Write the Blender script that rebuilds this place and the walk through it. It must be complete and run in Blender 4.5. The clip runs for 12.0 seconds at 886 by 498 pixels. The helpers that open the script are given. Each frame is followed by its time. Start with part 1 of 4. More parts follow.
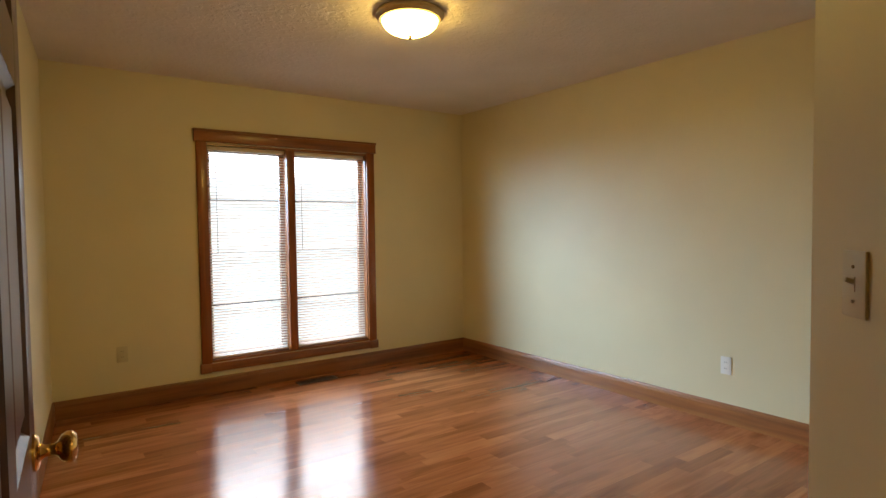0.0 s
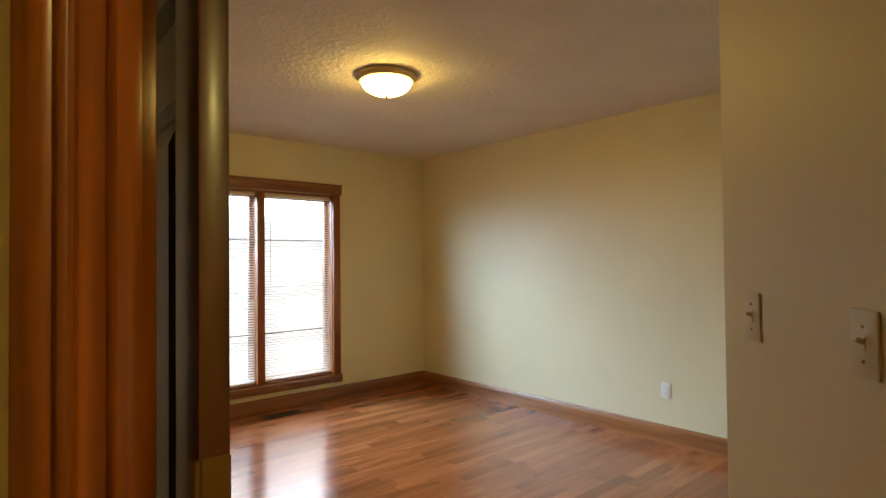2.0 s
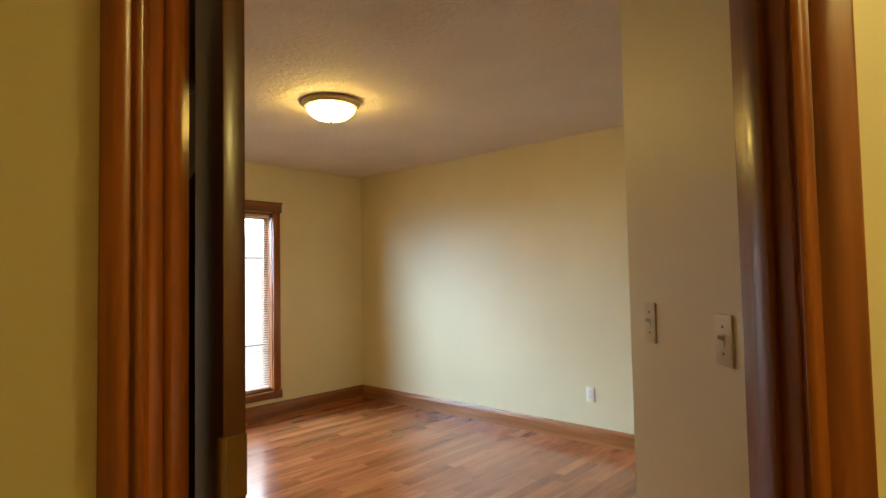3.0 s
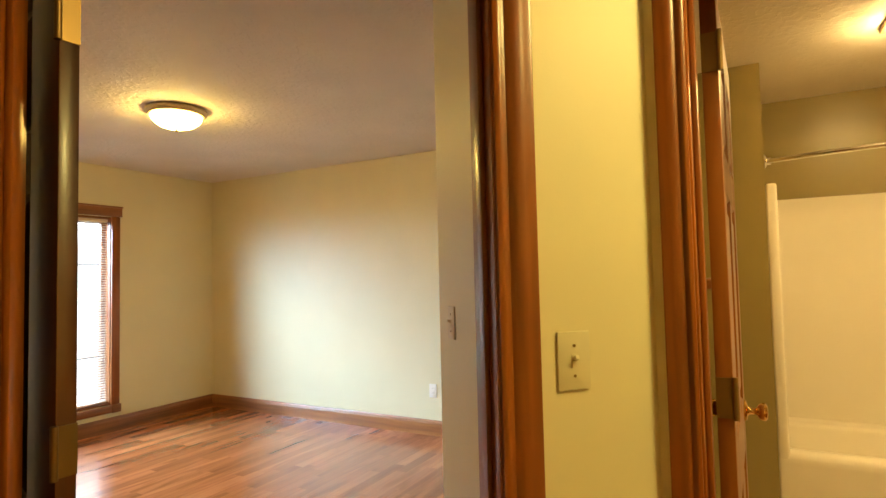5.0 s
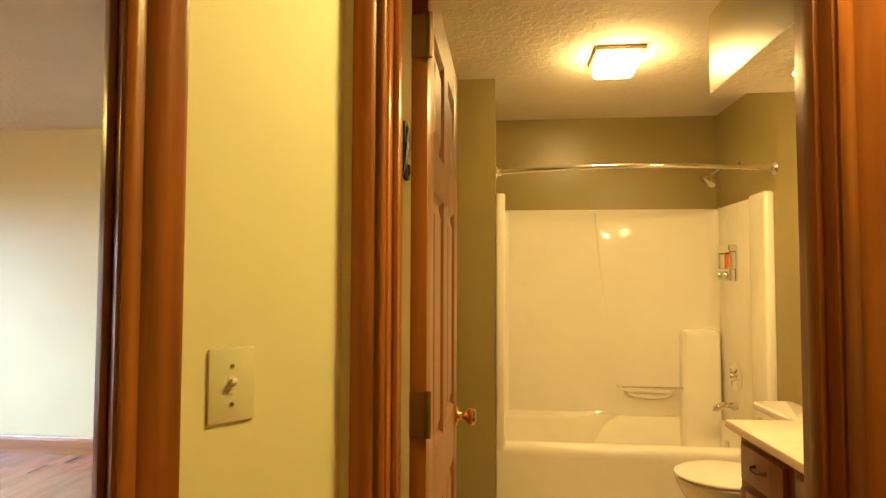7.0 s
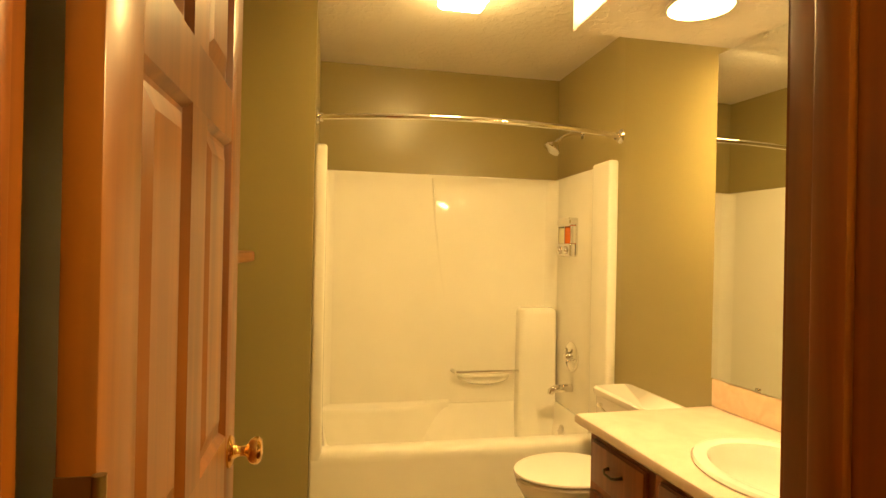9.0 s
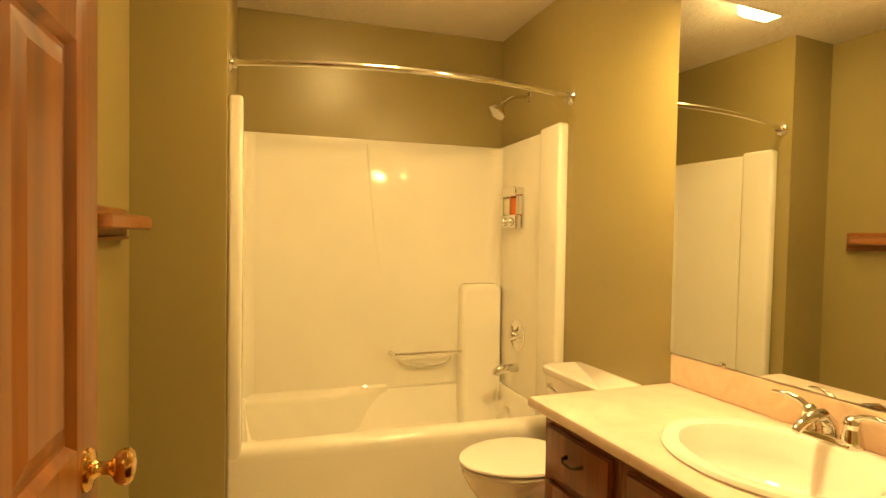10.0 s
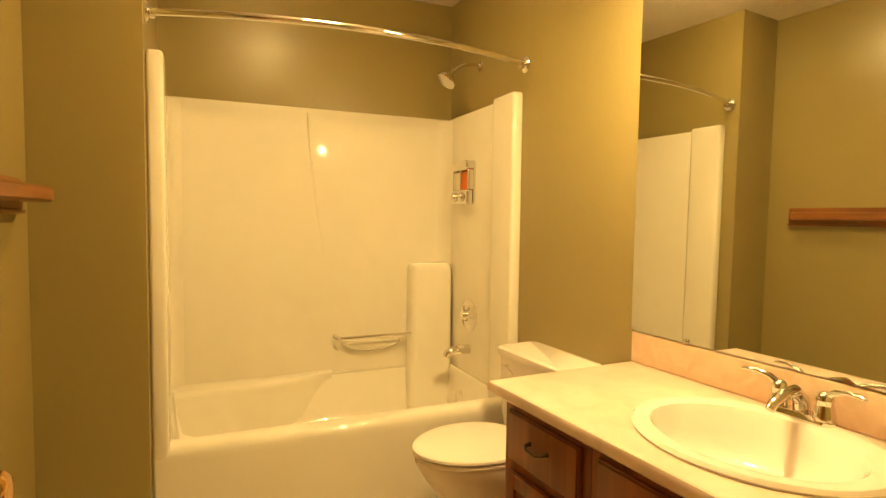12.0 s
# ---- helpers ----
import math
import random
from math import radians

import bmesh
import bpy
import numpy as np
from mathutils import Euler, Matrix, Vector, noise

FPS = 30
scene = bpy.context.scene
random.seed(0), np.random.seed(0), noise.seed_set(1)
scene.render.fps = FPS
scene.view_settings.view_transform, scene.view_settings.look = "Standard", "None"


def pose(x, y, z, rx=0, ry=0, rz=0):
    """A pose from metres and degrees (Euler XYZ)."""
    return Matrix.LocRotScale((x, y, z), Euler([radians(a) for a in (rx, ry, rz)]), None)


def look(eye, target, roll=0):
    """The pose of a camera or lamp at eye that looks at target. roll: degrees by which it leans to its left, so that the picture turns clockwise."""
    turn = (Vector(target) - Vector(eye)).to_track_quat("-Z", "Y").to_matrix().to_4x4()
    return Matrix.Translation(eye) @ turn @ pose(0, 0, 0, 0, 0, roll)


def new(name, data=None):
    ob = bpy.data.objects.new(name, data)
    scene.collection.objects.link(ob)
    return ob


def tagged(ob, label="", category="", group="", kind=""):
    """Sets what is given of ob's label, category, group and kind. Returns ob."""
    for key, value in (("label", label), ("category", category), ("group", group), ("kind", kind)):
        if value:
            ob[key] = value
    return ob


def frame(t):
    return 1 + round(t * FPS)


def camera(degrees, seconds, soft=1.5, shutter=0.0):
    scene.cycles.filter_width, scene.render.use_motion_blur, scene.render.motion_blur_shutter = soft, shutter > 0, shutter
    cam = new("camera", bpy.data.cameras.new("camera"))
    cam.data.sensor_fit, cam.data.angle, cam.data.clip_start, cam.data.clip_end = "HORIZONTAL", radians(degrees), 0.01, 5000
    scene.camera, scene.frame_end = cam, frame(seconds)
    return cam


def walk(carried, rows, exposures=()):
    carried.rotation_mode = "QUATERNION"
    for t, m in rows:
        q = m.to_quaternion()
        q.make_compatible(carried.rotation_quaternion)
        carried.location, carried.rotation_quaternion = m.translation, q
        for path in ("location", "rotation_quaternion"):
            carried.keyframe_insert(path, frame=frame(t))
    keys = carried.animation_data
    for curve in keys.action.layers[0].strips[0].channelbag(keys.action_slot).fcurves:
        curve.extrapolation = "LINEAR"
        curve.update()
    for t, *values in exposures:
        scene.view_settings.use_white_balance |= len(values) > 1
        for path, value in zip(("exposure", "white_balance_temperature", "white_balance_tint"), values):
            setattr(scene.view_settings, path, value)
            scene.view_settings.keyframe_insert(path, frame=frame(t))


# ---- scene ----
cam = camera(76.6, 12.0)
PATH = [
    (0, (0.659, 0.012, 1.314), (1.823, 1.636, 1.232), -0.7),
    (0.5, (0.655, 0.006, 1.321), (1.824, 1.628, 1.252), -0.7),
    (1, (0.577, -0.041, 1.341), (1.752, 1.577, 1.305), -0.7),
    (1.5, (0.462, -0.094, 1.351), (1.688, 1.486, 1.354), -0.5),
    (2, (0.359, -0.146, 1.348), (1.672, 1.362, 1.387), -0.6),
    (2.5, (0.261, -0.21, 1.35), (1.673, 1.205, 1.422), -0.7),
    (4.3, (0.035, -0.465, 1.377), (1.661, 0.695, 1.475), -1.5),
    (4.5, (0.028, -0.494, 1.371), (1.689, 0.615, 1.473), -1.3),
    (5, (0.025, -0.559, 1.374), (1.778, 0.399, 1.468), -1.3),
    (5.5, (0.032, -0.6, 1.376), (1.855, 0.217, 1.47), -0.9),
    (6, (0.07, -0.639, 1.374), (1.973, -0.029, 1.471), -0.8),
    (6.5, (0.144, -0.669, 1.371), (2.105, -0.284, 1.462), -0.5),
    (7, (0.285, -0.66, 1.377), (2.274, -0.465, 1.459), 0.2),
    (7.5, (0.446, -0.632, 1.374), (2.445, -0.644, 1.454), 0.7),
    (7.7, (0.504, -0.623, 1.367), (2.5, -0.714, 1.45), 0.8),
    (9.3, (0.947, -0.74, 1.332), (2.893, -1.201, 1.324), 1.2),
    (9.5, (1.004, -0.746, 1.311), (2.937, -1.258, 1.298), 1.2),
    (10, (1.124, -0.78, 1.287), (3.028, -1.391, 1.236), 0.9),
    (10.5, (1.215, -0.793, 1.275), (3.086, -1.494, 1.188), 0.7),
    (11, (1.264, -0.798, 1.265), (3.107, -1.565, 1.156), 0.8),
    (11.5, (1.28, -0.8, 1.264), (3.114, -1.589, 1.145), 0.8),
    (12, (1.283, -0.804, 1.26), (3.112, -1.605, 1.145), 0.7),
]
EXPOSURES = [(0, -0.74), (2.5, -0.55), (4.5, 0.17), (6, 0.14), (7.5, 0.3), (9.5, 0.38), (12, 0.34)]
walk(cam, [(t, look(eye, target, roll)) for t, eye, target, roll in PATH], exposures=EXPOSURES)

# ---- world and light ----
world = bpy.data.worlds.new("world")
scene.world = world
world.use_nodes = True
wn = world.node_tree
sky = wn.nodes.new("ShaderNodeTexSky")
sky.sky_type, sky.sun_disc = "NISHITA", False
sky.sun_elevation, sky.sun_rotation = radians(35), radians(60)
wn.nodes["Background"].inputs[1].default_value = 0.10
wn.links.new(sky.outputs[0], wn.nodes["Background"].inputs[0])

DAY = 3800.0           # bright sky low over the neighbouring side, watts
HAZE = 27.0            # overcast sky above the dimmer distance outside
BOWL = 82.0           # bedroom bowl lamp
BATH_BOX = 64.0       # bathroom ceiling box
CAN = 410.0           # recessed lamp over the vanity
HALL = 115.0           # lamp on the landing behind the camera
WARM = (1.0, 0.655, 0.225)

win_light = bpy.data.lights.new("daylight", "AREA")
win_light.shape, win_light.size, win_light.size_y = "RECTANGLE", 6.4, 2.8
win_light.energy, win_light.color = DAY, (0.49, 0.735, 1.0)
wl = new("daylight", win_light)
wl.matrix_world = look((-0.7, 8.2, 3.0), (3.4, 3.3, 0.8))


# ---- materials ----
def material(name, color, rough=0.5, metal=0.0, spec=0.5):
    m = bpy.data.materials.new(name)
    m.use_nodes = True
    b = m.node_tree.nodes["Principled BSDF"]
    b.inputs["Base Color"].default_value = (*color, 1)
    b.inputs["Roughness"].default_value = rough
    b.inputs["Metallic"].default_value = metal
    b.inputs["Specular IOR Level"].default_value = spec
    return m, m.node_tree, b


def ramp(nt, fac, c1, c2, p1=0.3, p2=0.7):
    r = nt.nodes.new("ShaderNodeValToRGB")
    r.color_ramp.elements[0].position, r.color_ramp.elements[0].color = p1, (*c1, 1)
    r.color_ramp.elements[1].position, r.color_ramp.elements[1].color = p2, (*c2, 1)
    nt.links.new(fac, r.inputs[0])
    return r.outputs[0]


def noise_tex(nt, scale, detail=4, stretch=(1, 1, 1), offset=None, coord="Object", distort=0.0):
    tc = nt.nodes.new("ShaderNodeTexCoord")
    mp = nt.nodes.new("ShaderNodeMapping")
    mp.inputs["Scale"].default_value = stretch
    nt.links.new(tc.outputs[coord], mp.inputs[0])
    if offset is not None:
        nt.links.new(offset, mp.inputs["Location"])
    n = nt.nodes.new("ShaderNodeTexNoise")
    n.inputs["Scale"].default_value, n.inputs["Detail"].default_value = scale, detail
    n.inputs["Distortion"].default_value = distort
    nt.links.new(mp.outputs[0], n.inputs["Vector"])
    return n.outputs["Fac"]


def bump(nt, b, fac, strength, dist):
    bp = nt.nodes.new("ShaderNodeBump")
    bp.inputs["Strength"].default_value, bp.inputs["Distance"].default_value = strength, dist
    nt.links.new(fac, bp.inputs["Height"])
    nt.links.new(bp.outputs[0], b.inputs["Normal"])


def vary(c, k):
    return tuple(min(1, v * k) for v in c)


def paint(name, color, rough, relief=0.15, spec=0.5):
    m, nt, b = material(name, color, rough, 0, spec)
    big = noise_tex(nt, 1.3, 3)
    nt.links.new(ramp(nt, big, vary(color, 0.95), vary(color, 1.03)), b.inputs["Base Color"])
    bump(nt, b, noise_tex(nt, 220, 3), relief, 0.001)
    return m


def wood(name, dark, light, along="z", rough=0.34, coat=0.18, scale=1.0):
    m, nt, b = material(name, light, rough)
    st = {"x": (1.3, 26, 26), "y": (26, 1.3, 26), "z": (26, 26, 1.3)}[along]
    info = nt.nodes.new("ShaderNodeObjectInfo")
    sc = nt.nodes.new("ShaderNodeVectorMath")
    sc.operation = "SCALE"
    comb = nt.nodes.new("ShaderNodeCombineXYZ")
    for i in range(3):
        nt.links.new(info.outputs["Random"], comb.inputs[i])
    nt.links.new(comb.outputs[0], sc.inputs[0])
    sc.inputs["Scale"].default_value = 37.0
    grain = noise_tex(nt, scale, 6, st, sc.outputs[0], distort=0.6)
    broad = noise_tex(nt, 2.2 * scale, 2, tuple(v * 0.12 for v in st), sc.outputs[0], distort=1.0)
    mix = nt.nodes.new("ShaderNodeMath")
    mix.operation = "ADD"
    half = nt.nodes.new("ShaderNodeMath")
    half.operation = "MULTIPLY"
    half.inputs[1].default_value = 0.5
    nt.links.new(grain, mix.inputs[0])
    nt.links.new(broad, mix.inputs[1])
    nt.links.new(mix.outputs[0], half.inputs[0])
    nt.links.new(ramp(nt, half.outputs[0], dark, light, 0.36, 0.64), b.inputs["Base Color"])
    b.inputs["Coat Weight"].default_value = coat
    b.inputs["Coat Roughness"].default_value = 0.18
    bump(nt, b, grain, 0.12, 0.001)
    return m


def plank_material():
    m, nt, b = material("laminate_planks", (0.3, 0.13, 0.05), 0.3)
    info = nt.nodes.new("ShaderNodeObjectInfo")
    comb = nt.nodes.new("ShaderNodeCombineXYZ")
    sc = nt.nodes.new("ShaderNodeVectorMath")
    sc.operation = "SCALE"
    sc.inputs["Scale"].default_value = 53.0
    for i in range(3):
        nt.links.new(info.outputs["Random"], comb.inputs[i])
    nt.links.new(comb.outputs[0], sc.inputs[0])
    grain = noise_tex(nt, 1.0, 6, (2.2, 40, 40), sc.outputs[0], distort=0.8)
    fleck = noise_tex(nt, 1.0, 2, (1.6, 11, 11), sc.outputs[0], distort=1.0)
    base = ramp(nt, info.outputs["Random"], (0.26, 0.084, 0.030), (0.46, 0.176, 0.068), 0.0, 1.0)
    dark = nt.nodes.new("ShaderNodeMixRGB")
    dark.blend_type = "MULTIPLY"
    dark.inputs[0].default_value = 1.0
    nt.links.new(base, dark.inputs[1])
    nt.links.new(ramp(nt, grain, (0.80, 0.75, 0.71), (1.08, 1.07, 1.05), 0.30, 0.62), dark.inputs[2])
    d2 = nt.nodes.new("ShaderNodeMixRGB")
    d2.blend_type = "MULTIPLY"
    d2.inputs[0].default_value = 1.0
    nt.links.new(dark.outputs[0], d2.inputs[1])
    nt.links.new(ramp(nt, fleck, (0.74, 0.66, 0.60), (1, 1, 1), 0.30, 0.52), d2.inputs[2])
    nt.links.new(d2.outputs[0], b.inputs["Base Color"])
    rgh = nt.nodes.new("ShaderNodeMapRange")
    rgh.inputs["To Min"].default_value, rgh.inputs["To Max"].default_value = 0.13, 0.21
    nt.links.new(noise_tex(nt, 3.0, 3, coord="Object"), rgh.inputs["Value"])
    nt.links.new(rgh.outputs[0], b.inputs["Roughness"])
    return m


def emitter(name, color, strength):
    m, nt, b = material(name, (0.9, 0.88, 0.8), 0.3)
    b.inputs["Emission Color"].default_value = (*color, 1)
    b.inputs["Emission Strength"].default_value = strength
    return m


CREAM = paint("cream_wall_paint", (0.73, 0.655, 0.425), 0.5)
KHAKI = paint("khaki_satin_paint", (0.315, 0.255, 0.102), 0.32, 0.10)
PLANK = plank_material()
TRIM = wood("stained_trim", (0.12, 0.026, 0.002), (0.32, 0.086, 0.006), "z")
TRIM_X = wood("stained_trim_along_x", (0.13, 0.04, 0.010), (0.32, 0.115, 0.032), "x")
TRIM_Y = wood("stained_trim_along_y", (0.17, 0.055, 0.014), (0.36, 0.14, 0.042), "y")
# bedroom door's stain, with the leaf's shade darkened into the colour
SHADED_WOOD = wood("shaded_stained_door", (0.026, 0.007, 0.002), (0.095, 0.027, 0.005), "z", 0.34, 0.2)
PINE = wood("knotty_pine_door", (0.11, 0.025, 0.002), (0.26, 0.079, 0.008), "z", 0.36, 0.14)
OAK = wood("oak_cabinet", (0.13, 0.032, 0.010), (0.31, 0.092, 0.030), "z", 0.4, 0.15)
ACRYLIC = paint("glossy_white_acrylic", (0.88, 0.84, 0.75), 0.10, 0.01)
PORCELAIN = paint("white_porcelain", (0.86, 0.79, 0.74), 0.10, 0.01)
SEAT = paint("white_toilet_seat", (0.86, 0.79, 0.74), 0.22, 0.02)
wave = ACRYLIC.node_tree
bump(wave, wave.nodes["Principled BSDF"], noise_tex(wave, 5.0, 1), 0.5, 0.02)
CHROME, _, _ = material("polished_chrome", (0.80, 0.78, 0.74), 0.08, 1)
BRASS, _, _ = material("polished_brass", (0.72, 0.45, 0.16), 0.16, 1)
HINGE, _, _ = material("aged_brass_hinge", (0.25, 0.16, 0.065), 0.42, 1)
RIM, _, _ = material("antique_brass_rim", (0.46, 0.36, 0.20), 0.4, 0.35)
BRONZE, _, _ = material("dark_bronze", (0.10, 0.065, 0.035), 0.45, 0.7)
BLACK, _, _ = material("black_iron", (0.012, 0.011, 0.010), 0.5)
PLATE, _, _ = material("ivory_plastic", (0.62, 0.555, 0.37), 0.35)
WHITE_P, _, _ = material("white_plastic", (0.82, 0.80, 0.74), 0.35)
DARK, _, _ = material("dark_slot", (0.02, 0.018, 0.015), 0.6)
VENT, _, _ = material("brown_metal_grille", (0.10, 0.05, 0.025), 0.4, 0.5)
MIRROR, _, _ = material("mirror_silver", (0.86, 0.88, 0.86), 0.01, 1)
SOAP, _, _ = material("orange_soap", (0.80, 0.17, 0.015), 0.25)
LOTION, _, _ = material("cream_lotion", (0.80, 0.72, 0.50), 0.25)
BOWL_GLASS = emitter("lit_frosted_bowl", (1.0, 0.66, 0.14), BOWL)
BOX_GLASS = emitter("lit_frosted_box", WARM, BATH_BOX)
CAN_GLASS = emitter("lit_recessed_bulb", WARM, CAN)
HALL_GLASS = emitter("lit_landing_bowl", (1.0, 0.78, 0.24), HALL)


def counter_material():
    m, nt, b = material("cultured_counter", (0.78, 0.66, 0.46), 0.28)
    n = noise_tex(nt, 9, 6, distort=1.2)
    nt.links.new(ramp(nt, n, (0.70, 0.55, 0.45), (0.79, 0.65, 0.55)), b.inputs["Base Color"])
    return m


def splash_material():
    m, nt, b = material("mottled_splash", (0.72, 0.50, 0.30), 0.3)
    n = noise_tex(nt, 14, 6, distort=1.5)
    nt.links.new(ramp(nt, n, (0.66, 0.46, 0.31), (0.75, 0.57, 0.42)), b.inputs["Base Color"])
    return m


def ceiling_material():
    m, nt, b = material("knockdown_ceiling", (0.74, 0.68, 0.62), 0.8)
    a = noise_tex(nt, 26, 4, distort=0.5)
    nt.links.new(ramp(nt, noise_tex(nt, 2, 2), (0.71, 0.65, 0.59), (0.77, 0.71, 0.65)), b.inputs["Base Color"])
    r = ramp(nt, a, (0, 0, 0), (1, 1, 1), 0.48, 0.58)
    bump(nt, b, r, 0.45, 0.004)
    return m


def slat_material():
    m, nt, b = material("blind_slat", (0.74, 0.62, 0.52), 0.45)
    b.inputs["Transmission Weight"].default_value = 0.0
    return m


COUNTER, SPLASH, CEILING, SLAT = counter_material(), splash_material(), ceiling_material(), slat_material()
VINYL = paint("beige_vinyl", (0.60, 0.52, 0.40), 0.4)


def backdrop_material():
    """Dim pale distance below, bright overcast sky above."""
    m, nt, b = material("overcast_distance", (0.5, 0.5, 0.5), 0.9)
    b.inputs["Emission Color"].default_value = (0.93, 0.94, 1.0, 1)
    tc = nt.nodes.new("ShaderNodeTexCoord")
    sep = nt.nodes.new("ShaderNodeSeparateXYZ")
    nt.links.new(tc.outputs["Object"], sep.inputs[0])
    g = nt.nodes.new("ShaderNodeMapRange")
    for k, v in (("From Min", 2.0), ("From Max", 3.4), ("To Min", 1.3), ("To Max", HAZE)):
        g.inputs[k].default_value = v
    nt.links.new(sep.outputs[2], g.inputs["Value"])
    nt.links.new(g.outputs[0], b.inputs["Emission Strength"])
    return m


BACKDROP = backdrop_material()
GRASS = paint("lawn", (0.10, 0.12, 0.05), 0.9, 0.5)
m_, nt_, b_ = material("window_glass", (1, 1, 1), 0.0)
b_.inputs["Transmission Weight"].default_value = 1.0
b_.inputs["IOR"].default_value = 1.05
GLASS = m_
m_, nt_, b_ = material("smoky_plastic", (0.75, 0.72, 0.62), 0.1)
b_.inputs["Transmission Weight"].default_value = 0.6
CLEAR = m_


# ---- mesh tools ----
def link(name, bm, mat, parent=None, label="", smooth=False, m=None):
    me = bpy.data.meshes.new(name)
    bmesh.ops.recalc_face_normals(bm, faces=bm.faces)
    bm.to_mesh(me)
    bm.free()
    me.materials.append(mat)
    if smooth:
        for p in me.polygons:
            p.use_smooth = True
        me.set_sharp_from_angle(angle=radians(38))
    ob = new(name, me)
    if parent:
        ob.parent = parent
    if m is not None:
        ob.matrix_local = m
    if label:
        tagged(ob, label)
    return ob


def part(name, bm, mat, parent, label="", smooth=True, m=None):
    return link(name, bm, mat, parent, label, smooth, m)


def thing(name, m, label, category, group="", kind=""):
    ob = new(name)
    ob.matrix_world = m
    return tagged(ob, label, category, group, kind)


def box(bm, x0, x1, y0, y1, z0, z1, bevel=0.0, seg=2):
    r = bmesh.ops.create_cube(bm, size=1)
    vs = r["verts"]
    for v in vs:
        v.co = ((x0 + x1) / 2 + v.co.x * abs(x1 - x0), (y0 + y1) / 2 + v.co.y * abs(y1 - y0), (z0 + z1) / 2 + v.co.z * abs(z1 - z0))
    if bevel:
        es = list({e for v in vs for e in v.link_edges})
        bmesh.ops.bevel(bm, geom=es, offset=bevel, segments=seg, affect="EDGES", profile=0.5)
    return bm


def bx(*a, **k):
    return box(bmesh.new(), *a, **k)


def loft(bm, loops, cap0=True, cap1=True):
    rows = [[bm.verts.new(p) for p in lp] for lp in loops]
    n = len(rows[0])
    for a, b in zip(rows, rows[1:]):
        for i in range(n):
            bm.faces.new((a[i], a[(i + 1) % n], b[(i + 1) % n], b[i]))
    if cap0:
        bm.faces.new(rows[0][::-1])
    if cap1:
        bm.faces.new(rows[-1])
    return bm


def rrect(cx, cy, hx, hy, r, z, n=6):
    pts = []
    for k, (sx, sy) in enumerate(((1, 1), (-1, 1), (-1, -1), (1, -1))):
        for i in range(n + 1):
            a = math.pi / 2 * (k + i / n)
            pts.append((cx + sx * (hx - r) + r * math.cos(a), cy + sy * (hy - r) + r * math.sin(a), z))
    return pts


def oval(cx, cy, rx, ry, z, n=40):
    return [(cx + rx * math.cos(2 * math.pi * i / n), cy + ry * math.sin(2 * math.pi * i / n), z) for i in range(n)]


def lathe(profile, n=32, bm=None, cap0=True, cap1=True):
    """Rings of (radius, z) about the z axis."""
    return loft(bm or bmesh.new(), [oval(0, 0, max(r, 1e-4), max(r, 1e-4), z, n) for r, z in profile], cap0, cap1)


def tube(points, r, n=12, bm=None):
    bm = bm or bmesh.new()
    pts = [Vector(p) for p in points]
    rad = r if isinstance(r, (list, tuple)) else [r] * len(pts)
    loops, ref = [], None
    for i, p in enumerate(pts):
        d = (pts[min(i + 1, len(pts) - 1)] - pts[max(i - 1, 0)]).normalized()
        if ref is None:
            ref = d.orthogonal().normalized()
        ref = (ref - d * ref.dot(d)).normalized()
        s = d.cross(ref)
        loops.append([p + (ref * math.cos(2 * math.pi * k / n) + s * math.sin(2 * math.pi * k / n)) * rad[i] for k in range(n)])
    return loft(bm, loops)


def arc_points(p0, p1, p2, n=16):
    p0, p1, p2 = Vector(p0), Vector(p1), Vector(p2)
    return [(1 - t) ** 2 * p0 + 2 * t * (1 - t) * p1 + t * t * p2 for t in [i / n for i in range(n + 1)]]


def prism(poly, z0, z1):
    return loft(bmesh.new(), [[(x, y, z0) for x, y in poly], [(x, y, z1) for x, y in poly]])


S2 = math.sqrt(2)


def D(u, v):
    """The landing's diagonal frame: u into the bedroom, v along the door wall."""
    return ((u + v) / S2, (u - v) / S2)


def DM(u, v, z=0.0):
    """A pose whose x runs along the door wall (v) and whose y runs into the bedroom (u)."""
    x, y = D(u, v)
    return pose(x, y, z, 0, 0, -45)


def diag(u0, u1, v0, v1, z0, z1):
    return prism([D(u0, v0), D(u0, v1), D(u1, v1), D(u1, v0)], z0, z1)


def structure(name, bm, mat, label, smooth=False):
    return tagged(link(name, bm, mat, smooth=smooth), label, name.split("_")[0], kind="structure")


# ---- shell ----
H = 2.467
XR, YW = 4.266, 4.69           # bedroom right wall, window wall
UH, UB = 0.64, 0.76            # door wall, landing face and bedroom face
VP = 1.005                     # partition face
YL, YR, XB, XA = -0.315, -2.165, 4.30, 3.42   # bathroom: side walls, back wall, alcove edge
YA = -0.645                    # alcove side wall
HX = 1.283                      # landing face of the bathroom wall
DOOR_H = 2.05
WALL_TURN = 2.9                # the vanity wall runs slightly off square
PIVOT = Vector((3.49, -2.158, 0))
VAN = Matrix.Translation(PIVOT) @ Matrix.Rotation(radians(WALL_TURN), 4, "Z") @ Matrix.Translation(-PIVOT)


def wall_y(x):
    return PIVOT.y + (x - PIVOT.x) * math.tan(radians(WALL_TURN))



structure("subfloor", bx(-1.6, 4.6, -2.6, 5.1, -0.12, -0.014), VINYL, "plain subfloor slab under the rooms")
structure("ceiling", bx(-1.6, 4.6, -2.6, 5.1, H, H + 0.1), CEILING, "off-white knockdown textured ceiling")
structure("ground", bx(-400, 400, 4.9, 800, -0.9, -0.8), GRASS, "lawn outside the bedroom window")

